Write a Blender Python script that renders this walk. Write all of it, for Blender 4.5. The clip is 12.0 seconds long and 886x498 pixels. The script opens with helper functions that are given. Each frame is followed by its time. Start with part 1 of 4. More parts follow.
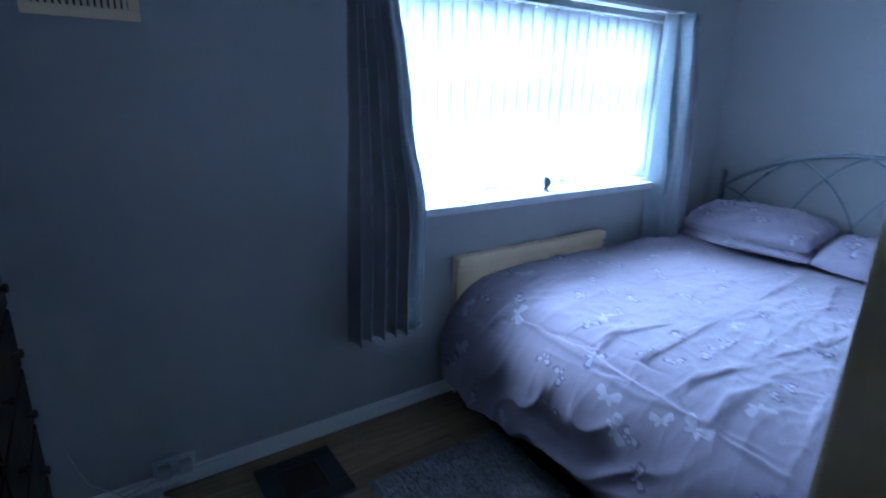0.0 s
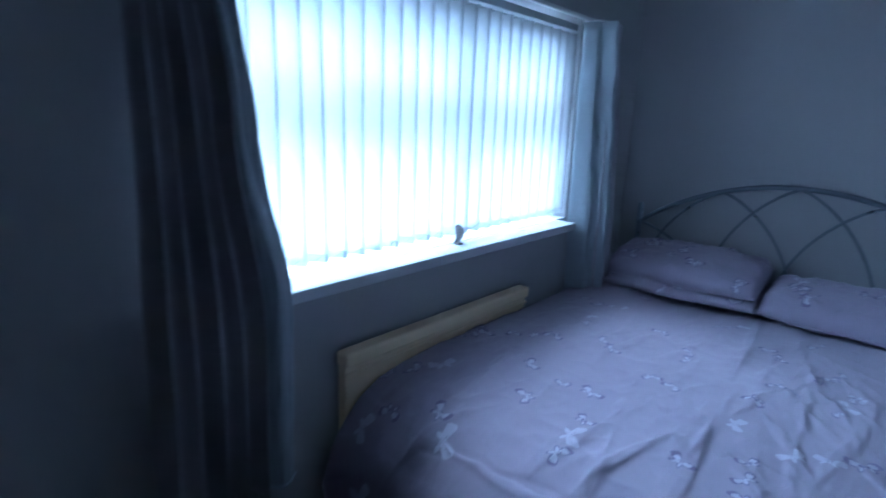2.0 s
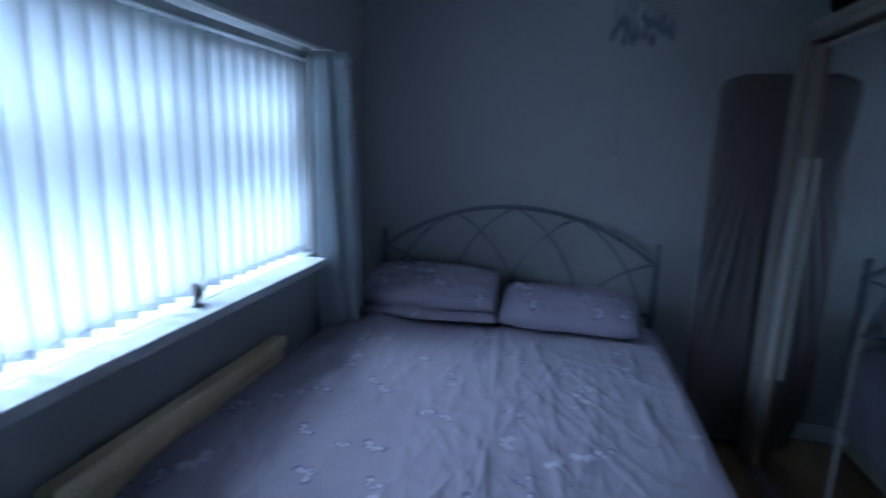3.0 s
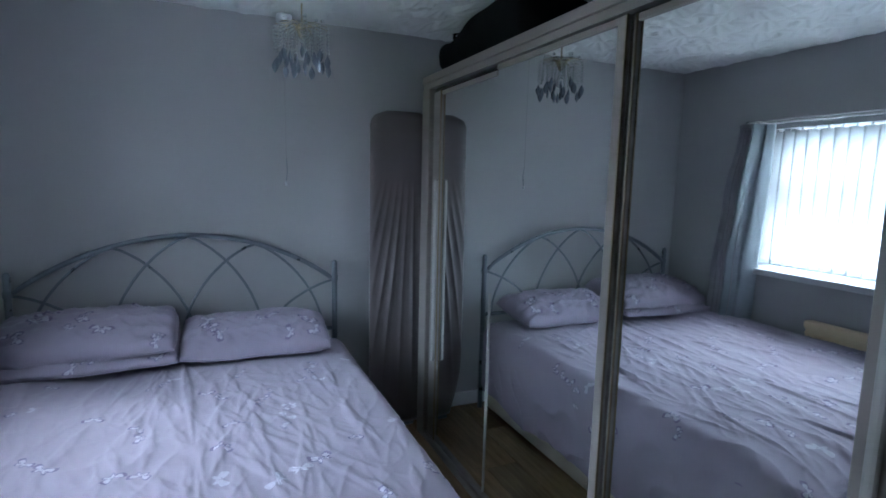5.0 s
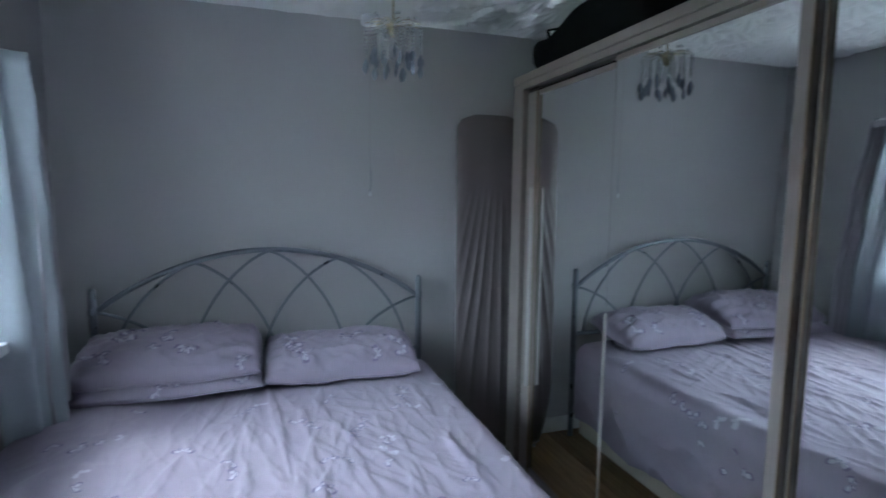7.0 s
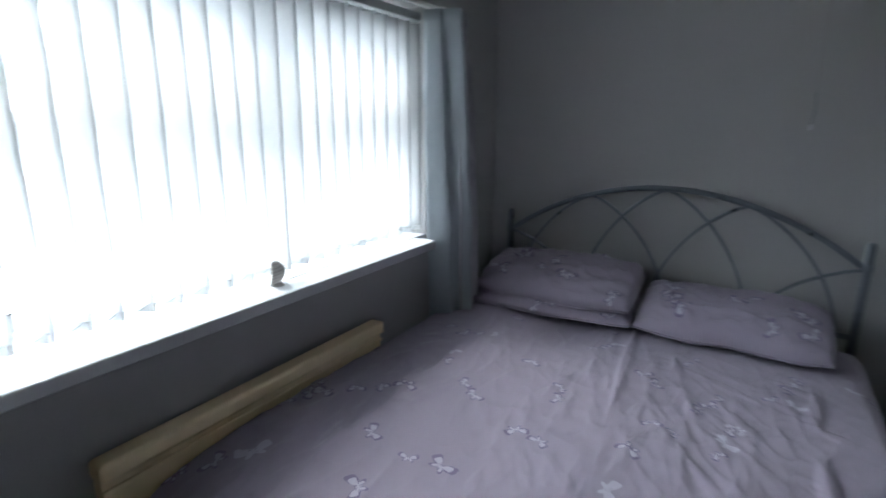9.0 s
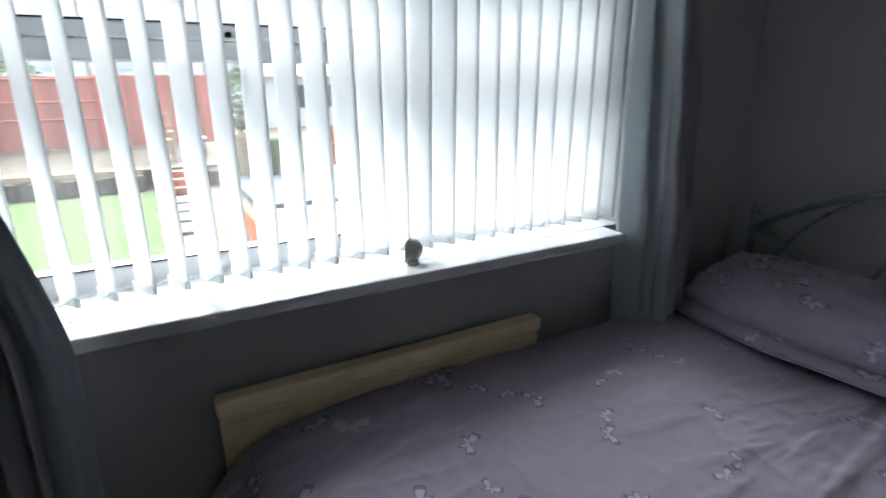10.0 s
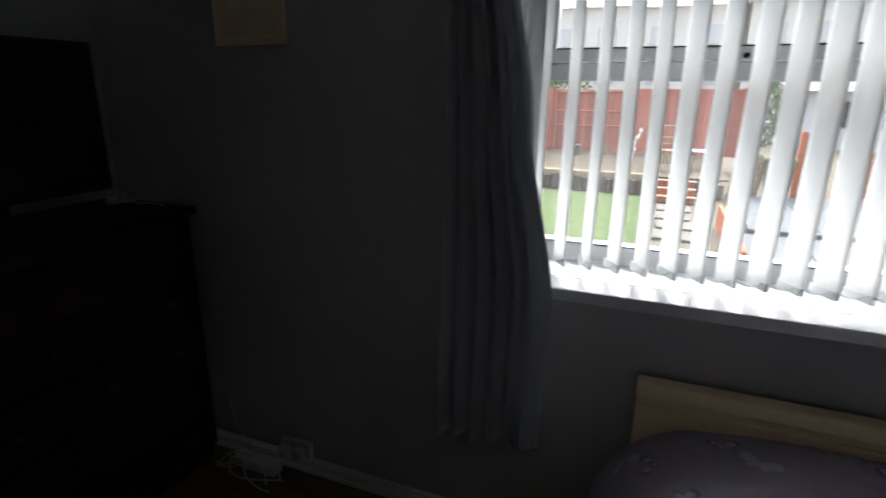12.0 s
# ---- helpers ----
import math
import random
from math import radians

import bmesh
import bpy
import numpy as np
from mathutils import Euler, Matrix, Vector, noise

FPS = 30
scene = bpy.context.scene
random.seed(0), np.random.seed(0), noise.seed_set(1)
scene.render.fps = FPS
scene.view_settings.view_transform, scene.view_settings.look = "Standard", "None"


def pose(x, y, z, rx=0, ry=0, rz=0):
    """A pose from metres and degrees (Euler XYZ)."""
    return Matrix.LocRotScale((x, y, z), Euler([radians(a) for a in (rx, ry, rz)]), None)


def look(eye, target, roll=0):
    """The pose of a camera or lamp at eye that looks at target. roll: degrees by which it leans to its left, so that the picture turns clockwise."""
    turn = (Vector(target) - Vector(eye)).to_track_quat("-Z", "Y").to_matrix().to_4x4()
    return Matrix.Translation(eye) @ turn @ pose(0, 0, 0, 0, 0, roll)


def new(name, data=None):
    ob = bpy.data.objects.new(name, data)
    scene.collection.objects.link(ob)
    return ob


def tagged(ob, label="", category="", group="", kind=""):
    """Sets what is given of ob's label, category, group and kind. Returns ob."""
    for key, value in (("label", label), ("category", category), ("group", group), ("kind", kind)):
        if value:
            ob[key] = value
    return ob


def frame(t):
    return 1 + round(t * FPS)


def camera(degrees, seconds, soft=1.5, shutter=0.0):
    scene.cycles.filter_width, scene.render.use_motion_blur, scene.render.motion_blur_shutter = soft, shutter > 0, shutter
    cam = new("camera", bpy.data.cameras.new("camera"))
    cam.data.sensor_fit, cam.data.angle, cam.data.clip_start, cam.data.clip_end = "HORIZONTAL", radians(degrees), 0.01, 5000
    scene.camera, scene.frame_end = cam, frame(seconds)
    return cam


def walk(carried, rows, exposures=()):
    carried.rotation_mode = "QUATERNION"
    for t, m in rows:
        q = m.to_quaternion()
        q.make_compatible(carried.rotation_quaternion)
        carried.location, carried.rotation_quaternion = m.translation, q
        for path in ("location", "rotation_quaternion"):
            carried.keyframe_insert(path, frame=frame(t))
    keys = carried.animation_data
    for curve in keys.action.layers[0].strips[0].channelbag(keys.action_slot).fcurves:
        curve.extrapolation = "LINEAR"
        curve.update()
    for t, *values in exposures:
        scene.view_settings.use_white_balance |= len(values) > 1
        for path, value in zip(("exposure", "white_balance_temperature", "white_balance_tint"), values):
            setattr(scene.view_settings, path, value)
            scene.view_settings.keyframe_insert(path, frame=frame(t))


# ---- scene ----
cam = camera(80.1, 12.0, soft=1.6, shutter=0.45)
PATH = [
    (0, (-0.05, -0.07, 1.534), (1.032, 1.508, 0.953), 1.4),
    (0.5, (0.087, 0.014, 1.546), (0.999, 1.71, 1.005), 1.7),
    (1, (0.183, 0.198, 1.526), (1.083, 1.894, 0.967), 2.1),
    (1.5, (0.285, 0.417, 1.54), (1.384, 2.003, 1.014), 2.1),
    (2, (0.399, 0.624, 1.499), (1.861, 1.903, 1.025), 2.0),
    (2.5, (0.512, 0.791, 1.498), (2.239, 1.722, 1.11), 2.0),
    (3, (0.512, 0.768, 1.583), (2.426, 1.192, 1.184), 1.6),
    (3.5, (0.506, 0.92, 1.583), (2.461, 0.706, 1.219), 1.6),
    (3.7, (0.491, 0.913, 1.571), (2.427, 0.558, 1.215), 1.3),
    (5.3, (0.432, 0.872, 1.552), (2.237, 0.032, 1.325), 1.1),
    (5.5, (0.441, 0.909, 1.533), (2.233, 0.045, 1.329), 0.8),
    (6, (0.584, 0.956, 1.53), (2.371, 0.077, 1.346), 1.0),
    (6.5, (0.688, 1.018, 1.54), (2.475, 0.14, 1.351), 0.9),
    (6.7, (0.710, 1.022, 1.538), (2.528, 0.217, 1.344), 0.8),
    (8.3, (0.764, 0.885, 1.511), (2.693, 1.194, 1.081), 0.1),
    (8.5, (0.763, 0.848, 1.523), (2.656, 1.305, 1.067), 0.4),
    (9, (0.873, 0.66, 1.535), (2.542, 1.654, 1.06), 0.3),
    (9.5, (1.067, 0.607, 1.54), (2.394, 1.992, 0.974), 0.3),
    (10, (1.316, 0.556, 1.555), (2.245, 2.22, 0.945), -0.2),
    (10.5, (1.469, 0.467, 1.533), (1.884, 2.336, 0.955), -0.6),
    (11, (1.476, 0.422, 1.53), (1.199, 2.32, 0.962), -0.0),
    (11.5, (1.455, 0.398, 1.554), (0.908, 2.232, 0.973), 0.4),
    (12, (1.349, 0.386, 1.564), (0.641, 2.167, 0.994), 0.6),
]
LIGHT = [(0.0, 4.25, 3950, 3), (1.5, 3.6, 3950, 2), (2.4, 2.9, 4100, 2), (3.0, 2.6, 4200, 3), (3.7, 2.85, 4400, 4), (5.3, 4.0, 4950, 1), (6.7, 4.05, 5050, 1), (8.5, 3.5, 5500, 2),
         (9.5, 2.95, 5700, 3), (10.5, 2.45, 5850, 4), (11.2, 2.1, 6050, 6), (12.0, 2.12, 6150, 7)]
walk(cam, [(t, look(eye, target, roll)) for t, eye, target, roll in PATH], LIGHT)

# ---- light ----
world = bpy.data.worlds.new("overcast_sky")
scene.world = world
world.use_nodes = True
wn = world.node_tree
sky = wn.nodes.new("ShaderNodeTexSky")
sky.sky_type = "NISHITA"
sky.sun_disc = False
sky.sun_elevation, sky.sun_rotation = radians(52), radians(12)
sky.dust_density, sky.air_density, sky.ozone_density = 8.0, 0.7, 0.3
haze = wn.nodes.new("ShaderNodeHueSaturation")
haze.inputs["Saturation"].default_value = 0.5
wn.links.new(sky.outputs[0], haze.inputs["Color"])
wn.links.new(haze.outputs[0], wn.nodes["Background"].inputs[0])
wn.nodes["Background"].inputs[1].default_value = 0.15
sun = new("sun", bpy.data.lights.new("sun", "SUN"))
sun.data.energy, sun.data.angle, sun.data.color = 1.5, radians(150), (0.93, 0.98, 1.0)
sun.matrix_world = look((2 + 6 * math.sin(radians(12)), 6 * math.cos(radians(12)), 7.7), (2, 0, 0))


# ---- materials ----
def mat(name, base, rough=0.6, metal=0.0, vary=0.12, scale=8.0, bump=0.15, fine=90.0, coarse=None, sheen=0.0, spec=0.5):
    """A painted, wooden, woven or metal surface: colour that varies at two scales, and a fine relief."""
    m = bpy.data.materials.new(name)
    m.use_nodes = True
    nt = m.node_tree
    b = nt.nodes["Principled BSDF"]
    b.inputs["Roughness"].default_value, b.inputs["Metallic"].default_value = rough, metal
    b.inputs["Specular IOR Level"].default_value = spec
    if sheen:
        b.inputs["Sheen Weight"].default_value = sheen
    co = nt.nodes.new("ShaderNodeTexCoord")
    n1, n2 = nt.nodes.new("ShaderNodeTexNoise"), nt.nodes.new("ShaderNodeTexNoise")
    n1.inputs["Scale"].default_value, n1.inputs["Detail"].default_value = scale, 5
    n2.inputs["Scale"].default_value, n2.inputs["Detail"].default_value = fine, 4
    for n in (n1, n2):
        nt.links.new(co.outputs["Object"], n.inputs["Vector"])
    mix = nt.nodes.new("ShaderNodeMix")
    mix.data_type = "RGBA"
    mix.inputs[6].default_value = (*[c * (1 - vary) for c in base], 1)
    mix.inputs[7].default_value = (*(coarse or [min(1, c * (1 + vary)) for c in base]), 1)
    add = nt.nodes.new("ShaderNodeMath")
    add.operation = "MULTIPLY_ADD"
    add.inputs[1].default_value, add.inputs[2].default_value = 0.35, 0
    nt.links.new(n2.outputs[0], add.inputs[0])
    add2 = nt.nodes.new("ShaderNodeMath")
    add2.operation = "MULTIPLY_ADD"
    add2.inputs[1].default_value = 0.65
    nt.links.new(n1.outputs[0], add2.inputs[0])
    nt.links.new(add.outputs[0], add2.inputs[2])
    nt.links.new(add2.outputs[0], mix.inputs[0])
    nt.links.new(mix.outputs[2], b.inputs["Base Color"])
    rr = nt.nodes.new("ShaderNodeMapRange")
    rr.inputs["To Min"].default_value, rr.inputs["To Max"].default_value = max(0.02, rough - 0.08), min(1, rough + 0.08)
    nt.links.new(n1.outputs[0], rr.inputs["Value"])
    nt.links.new(rr.outputs[0], b.inputs["Roughness"])
    if bump:
        bp = nt.nodes.new("ShaderNodeBump")
        bp.inputs["Strength"].default_value, bp.inputs["Distance"].default_value = bump, 0.003
        nt.links.new(n2.outputs[0], bp.inputs["Height"])
        nt.links.new(bp.outputs[0], b.inputs["Normal"])
    return m


def wood(name, dark, light, rough=0.45, along=(1, 12, 12), randomise=False, spec=0.4):
    """Grained wood; along: the scale of the grain on each axis."""
    m = mat(name, dark, rough, spec=spec)
    nt = m.node_tree
    b = nt.nodes["Principled BSDF"]
    co = nt.nodes.new("ShaderNodeTexCoord")
    mp = nt.nodes.new("ShaderNodeMapping")
    mp.inputs["Scale"].default_value = along
    n = nt.nodes.new("ShaderNodeTexNoise")
    n.inputs["Scale"].default_value, n.inputs["Detail"].default_value, n.inputs["Distortion"].default_value = 3.0, 8, 0.6
    ramp = nt.nodes.new("ShaderNodeValToRGB")
    ramp.color_ramp.elements[0].position, ramp.color_ramp.elements[1].position = 0.3, 0.72
    ramp.color_ramp.elements[0].color, ramp.color_ramp.elements[1].color = (*dark, 1), (*light, 1)
    nt.links.new(co.outputs["Object"], mp.inputs["Vector"])
    nt.links.new(mp.outputs[0], n.inputs["Vector"])
    nt.links.new(n.outputs[0], ramp.inputs[0])
    out = ramp.outputs[0]
    if randomise:
        info = nt.nodes.new("ShaderNodeObjectInfo")
        hsv = nt.nodes.new("ShaderNodeHueSaturation")
        mr = nt.nodes.new("ShaderNodeMapRange")
        mr.inputs["To Min"].default_value, mr.inputs["To Max"].default_value = 0.75, 1.2
        nt.links.new(info.outputs["Random"], mr.inputs["Value"])
        nt.links.new(mr.outputs[0], hsv.inputs["Value"])
        nt.links.new(out, hsv.inputs["Color"])
        out = hsv.outputs[0]
    nt.links.new(out, b.inputs["Base Color"])
    return m


def glass_pane(name, tint=(1, 1, 1), glare=0.0):
    m = bpy.data.materials.new(name)
    m.use_nodes = True
    nt = m.node_tree
    nt.nodes.remove(nt.nodes["Principled BSDF"])
    tr, gl, mx, fr = (nt.nodes.new("ShaderNode" + k) for k in ("BsdfTransparent", "BsdfGlossy", "MixShader", "Fresnel"))
    tr.inputs[0].default_value = (*tint, 1)
    gl.inputs["Roughness"].default_value = 0.02
    fr.inputs[0].default_value = 1.45
    nt.links.new(fr.outputs[0], mx.inputs[0])
    nt.links.new(tr.outputs[0], mx.inputs[1])
    nt.links.new(gl.outputs[0], mx.inputs[2])
    out = mx.outputs[0]
    # translucent white share in the pane imitates veiling glare over the view
    if glare:
        glare_film, veil = nt.nodes.new("ShaderNodeBsdfTranslucent"), nt.nodes.new("ShaderNodeMixShader")
        veil.inputs[0].default_value = glare
        nt.links.new(out, veil.inputs[1])
        nt.links.new(glare_film.outputs[0], veil.inputs[2])
        out = veil.outputs[0]
    nt.links.new(out, nt.nodes["Material Output"].inputs[0])
    return m


def fabric_through(name, base, through_colour, share=0.5, bump=0.2, fine=400, rough=0.85):
    """Cloth that lets part of the daylight through."""
    m = mat(name, base, rough, vary=0.06, fine=fine, bump=bump)
    nt = m.node_tree
    tl, mx = nt.nodes.new("ShaderNodeBsdfTranslucent"), nt.nodes.new("ShaderNodeMixShader")
    tl.inputs[0].default_value = (*through_colour, 1)
    mx.inputs[0].default_value = share
    nt.links.new(nt.nodes["Principled BSDF"].outputs[0], mx.inputs[1])
    nt.links.new(tl.outputs[0], mx.inputs[2])
    nt.links.new(mx.outputs[0], nt.nodes["Material Output"].inputs[0])
    return m


M_WALL = mat("grey_blue_wall_paint", (0.435, 0.430, 0.430), 0.75, vary=0.06, scale=2.5, bump=0.25, fine=160, spec=0.3)
M_CEIL = mat("white_textured_ceiling", (0.80, 0.80, 0.79), 0.85, vary=0.05, scale=6, bump=0.3, fine=120, spec=0.2)
M_WHITE = mat("white_gloss_paint", (0.78, 0.78, 0.76), 0.35, vary=0.04, scale=5, bump=0.05)
M_SILL = mat("white_sill_paint", (0.62, 0.63, 0.64), 0.3, vary=0.05, scale=7, bump=0.05)
M_UPVC = mat("white_plastic", (0.55, 0.565, 0.58), 0.3, vary=0.03, bump=0.02)
M_CREAM = mat("cream_enamel", (0.92, 0.76, 0.50), 0.4, vary=0.06, scale=4, bump=0.05)
M_JAMB = mat("tan_door_lining_paint", (0.84, 0.71, 0.48), 0.5, vary=0.08, scale=5, bump=0.1)
M_PLANK = wood("laminate_plank", (0.16, 0.10, 0.05), (0.30, 0.20, 0.11), 0.4, (1.2, 14, 14), True)
M_GAP = mat("dark_joint", (0.03, 0.02, 0.015), 0.9)
M_HALL = mat("hall_wall_paint", (0.66, 0.53, 0.36), 0.8, vary=0.05)
M_FRAME = mat("taupe_wardrobe_frame", (0.25, 0.222, 0.20), 0.42, vary=0.08, scale=6, bump=0.06, spec=0.4)
M_PANEL = wood("taupe_wardrobe_panel", (0.15, 0.13, 0.117), (0.23, 0.20, 0.18), 0.5, (10, 10, 1.2))
M_ALU = mat("brushed_aluminium", (0.42, 0.40, 0.37), 0.42, 0.35, vary=0.08, bump=0.03)
M_MIRROR = bpy.data.materials.new("mirror_glass")
M_MIRROR.use_nodes = True
_b = M_MIRROR.node_tree.nodes["Principled BSDF"]
_b.inputs["Base Color"].default_value, _b.inputs["Metallic"].default_value, _b.inputs["Roughness"].default_value = (0.86, 0.88, 0.87, 1), 1.0, 0.015
M_DUVET = mat("lilac_cotton", (0.345, 0.303, 0.375), 0.85, vary=0.05, scale=3, bump=0.2, fine=500, sheen=0.2, spec=0.2)
M_PRINT_W = mat("white_butterfly_print", (0.52, 0.49, 0.57), 0.85, vary=0.08, fine=300, spec=0.2)
M_PRINT_D = mat("plum_butterfly_print", (0.235, 0.20, 0.295), 0.85, vary=0.2, fine=300, spec=0.2)
M_DIVAN = mat("cream_divan_cloth", (0.56, 0.51, 0.42), 0.9, vary=0.06, fine=500, bump=0.3)
M_STEEL = mat("grey_silver_tube", (0.215, 0.238, 0.262), 0.30, 0.65, vary=0.06, bump=0.02)
M_CURTAIN = mat("grey_curtain_cloth", (0.335, 0.322, 0.35), 0.6, vary=0.08, fine=600, bump=0.3, sheen=0.3)
M_LINING = fabric_through("pale_satin_lining", (0.35, 0.385, 0.415), (0.22, 0.26, 0.30), 0.10, 0.5, 45, 0.38)
M_SLAT = fabric_through("white_blind_cloth", (0.80, 0.805, 0.81), (0.86, 0.87, 0.875), 0.62)
# slight white veil lifts the garden's darks as lens glare would
M_GLASS = glass_pane("window_glass", glare=0.014)
M_BOARD = mat("dark_taupe_board_cover", (0.115, 0.096, 0.094), 0.33, vary=0.15, scale=6, fine=300, bump=0.1, sheen=0.5)
M_BLACK = mat("black_cloth_and_gap_shade", (0.009, 0.009, 0.01), 0.9, vary=0.2, bump=0.3, spec=0.1)
M_DARKWOOD = wood("dark_stained_wood", (0.018, 0.010, 0.006), (0.045, 0.026, 0.015), 0.5, (10, 1, 10), spec=0.2)
M_TV = mat("black_plastic", (0.01, 0.01, 0.011), 0.55, vary=0.05, bump=0)
M_SCREEN = mat("dark_screen", (0.006, 0.006, 0.007), 0.12, vary=0.02, bump=0)
M_KNOB = mat("dark_worn_brass", (0.06, 0.042, 0.024), 0.55, 0.6)
M_GOLD = mat("pale_gold_metal", (0.62, 0.55, 0.38), 0.25, 0.9, vary=0.05, bump=0)
M_CRYSTAL = glass_pane("clear_acrylic", (0.93, 0.95, 0.96))
M_SMOKE = mat("smoke_grey_acrylic", (0.17, 0.19, 0.23), 0.08, vary=0.2, bump=0, spec=0.9)
M_RUG = mat("grey_shaggy_pile", (0.085, 0.075, 0.085), 0.95, vary=0.5, scale=30, fine=160, bump=0.8, coarse=(0.30, 0.28, 0.30))
M_MAT = mat("black_rubber", (0.018, 0.018, 0.022), 0.6, vary=0.2)
M_SHELL = mat("pale_shell", (0.5, 0.47, 0.44), 0.5, vary=0.2, scale=30, fine=200)
M_BRONZE = mat("bronze_trim", (0.22, 0.18, 0.125), 0.35, 0.85, vary=0.1, bump=0.03)
M_SHELL_D = mat("brown_shell_band", (0.33, 0.30, 0.27), 0.5, vary=0.2, scale=30, fine=200)
M_CABLE = mat("white_cable", (0.6, 0.6, 0.58), 0.5)


# ---- building helpers ----
BASE = {}


def bmesh_ob(name, bm, material, base=(0, 0, 0), smooth=False):
    bmesh.ops.translate(bm, verts=bm.verts, vec=-Vector(base))
    me = bpy.data.meshes.new(name)
    bm.to_mesh(me)
    bm.free()
    for m in (material if isinstance(material, (list, tuple)) else (material,)):
        me.materials.append(m)
    if smooth:
        me.polygons.foreach_set("use_smooth", [True] * len(me.polygons))
    ob = new(name, me)
    return ob


def thing(name, base, label, category, group="", kind=""):
    ob = new(name)
    ob.empty_display_size = 0.1
    ob.location = base
    BASE[ob] = Vector(base)
    return tagged(ob, label, category, group, kind)


def part(name, bm, material, parent, label="", smooth=False):
    base = BASE[parent]
    ob = bmesh_ob(name, bm, material, base, smooth)
    ob.parent = parent
    BASE[ob] = base
    return tagged(ob, label)


def solid(name, bm, material, base, label, category, group="", kind="", smooth=False):
    """A thing of one mesh."""
    ob = bmesh_ob(name, bm, material, base, smooth)
    ob.location = base
    BASE[ob] = Vector(base)
    return tagged(ob, label, category, group, kind)


def setting(name, bm, material, label, category, smooth=False):
    return solid(name, bm, material, (0, 0, 0), label, category, "", "structure", smooth)


def box(bm, x0, x1, y0, y1, z0, z1, bevel=0.0, segs=2):
    r = bmesh.ops.create_cube(bm, size=1)
    vs = r["verts"]
    for v in vs:
        v.co = Vector(((x0 + x1) / 2 + v.co.x * (x1 - x0), (y0 + y1) / 2 + v.co.y * (y1 - y0), (z0 + z1) / 2 + v.co.z * (z1 - z0)))
    if bevel:
        es = list({e for v in vs for e in v.link_edges})
        bmesh.ops.bevel(bm, geom=es, offset=bevel, segments=segs, affect="EDGES", profile=0.5)
    return bm


def B(*a, **k):
    return box(bmesh.new(), *a, **k)


def tube(bm, pts, r, n=8, cap=True):
    """A round bar along points; r may be one radius or one for each point."""
    pts = [Vector(p) for p in pts]
    rs = r if isinstance(r, (list, tuple)) else [r] * len(pts)
    rings = []
    up = Vector((0.31, 0.17, 0.93)).normalized()
    for i, p in enumerate(pts):
        d = (pts[min(i + 1, len(pts) - 1)] - pts[max(i - 1, 0)]).normalized()
        if abs(d.dot(up)) > 0.97:
            up = Vector((0.9, 0.3, 0.1)).normalized()
        a = d.cross(up).normalized()
        up = a.cross(d).normalized()
        rings.append([bm.verts.new(p + rs[i] * (math.cos(2 * math.pi * k / n) * a + math.sin(2 * math.pi * k / n) * up)) for k in range(n)])
    for A, C in zip(rings, rings[1:]):
        for k in range(n):
            bm.faces.new((A[k], A[(k + 1) % n], C[(k + 1) % n], C[k]))
    if cap:
        bm.faces.new(rings[0][::-1])
        bm.faces.new(rings[-1])
    return bm


def T(*a, **k):
    return tube(bmesh.new(), *a, **k)


def grid(nu, nv, f, closed_v=False):
    """A sheet of nu x nv points f(i, j)."""
    bm = bmesh.new()
    vs = [[bm.verts.new(f(i, j)) for j in range(nv)] for i in range(nu)]
    for i in range(nu - 1):
        for j in range(nv if closed_v else nv - 1):
            bm.faces.new((vs[i][j], vs[i + 1][j], vs[i + 1][(j + 1) % nv], vs[i][(j + 1) % nv]))
    return bm


def thicken(bm, t):
    bm.normal_update()
    bmesh.ops.solidify(bm, geom=bm.faces[:], thickness=t)
    return bm


def lathe(profile, n=20, centre=(0, 0, 0)):
    c = Vector(centre)
    bm = grid(len(profile), n, lambda i, j: c + Vector((profile[i][0] * math.cos(2 * math.pi * j / n), profile[i][0] * math.sin(2 * math.pi * j / n), profile[i][1])), True)
    bmesh.ops.remove_doubles(bm, verts=bm.verts, dist=1e-5)
    return bm


# ---- the room ----
XL, XR, YW, CEIL = -0.78, 3.60, 1.95, 2.42      # side wall, head wall, window wall, ceiling
YB = -0.90                                      # back of the wardrobe bay
WX0, WX1, WZ0, WZ1 = 0.94, 2.88, 1.00, 2.00     # window opening
DX0, DX1 = -0.50, 0.305                         # doorway

bm = bmesh.new()
box(bm, XL - 0.1, WX0, YW, YW + 0.30, 0, CEIL)
box(bm, WX1, XR + 0.1, YW, YW + 0.30, 0, CEIL)
box(bm, WX0, WX1, YW, YW + 0.30, 0, WZ0)
box(bm, WX0, WX1, YW, YW + 0.30, WZ1, CEIL)
setting("wall_north", bm, M_WALL, "grey-blue painted plaster wall with a wide window", "wall")
setting("wall_east", B(XR, XR + 0.1, YB - 0.1, YW, 0, CEIL), M_WALL, "plain grey-blue painted wall behind the bed", "wall")
setting("wall_west", B(XL - 0.1, XL, -0.05, YW, 0, CEIL), M_WALL, "plain grey-blue painted side wall", "wall")
bm = bmesh.new()
box(bm, DX1 + 0.035, XR, YB - 0.1, YB, 0, CEIL)
box(bm, DX1 + 0.035, DX1 + 0.13, YB, 0.015, 0, CEIL)
box(bm, XL - 0.1, DX0 - 0.03, -0.15, -0.05, 0, CEIL)
box(bm, DX0 - 0.03, DX1 + 0.035, -0.15, -0.05, 2.05, CEIL)
setting("wall_south", bm, M_WALL, "grey-blue painted wall round the wardrobe bay and doorway", "wall")
bm = bmesh.new()
box(bm, XL - 0.1, DX0 - 0.03, -1.6, -0.15, 0, CEIL)
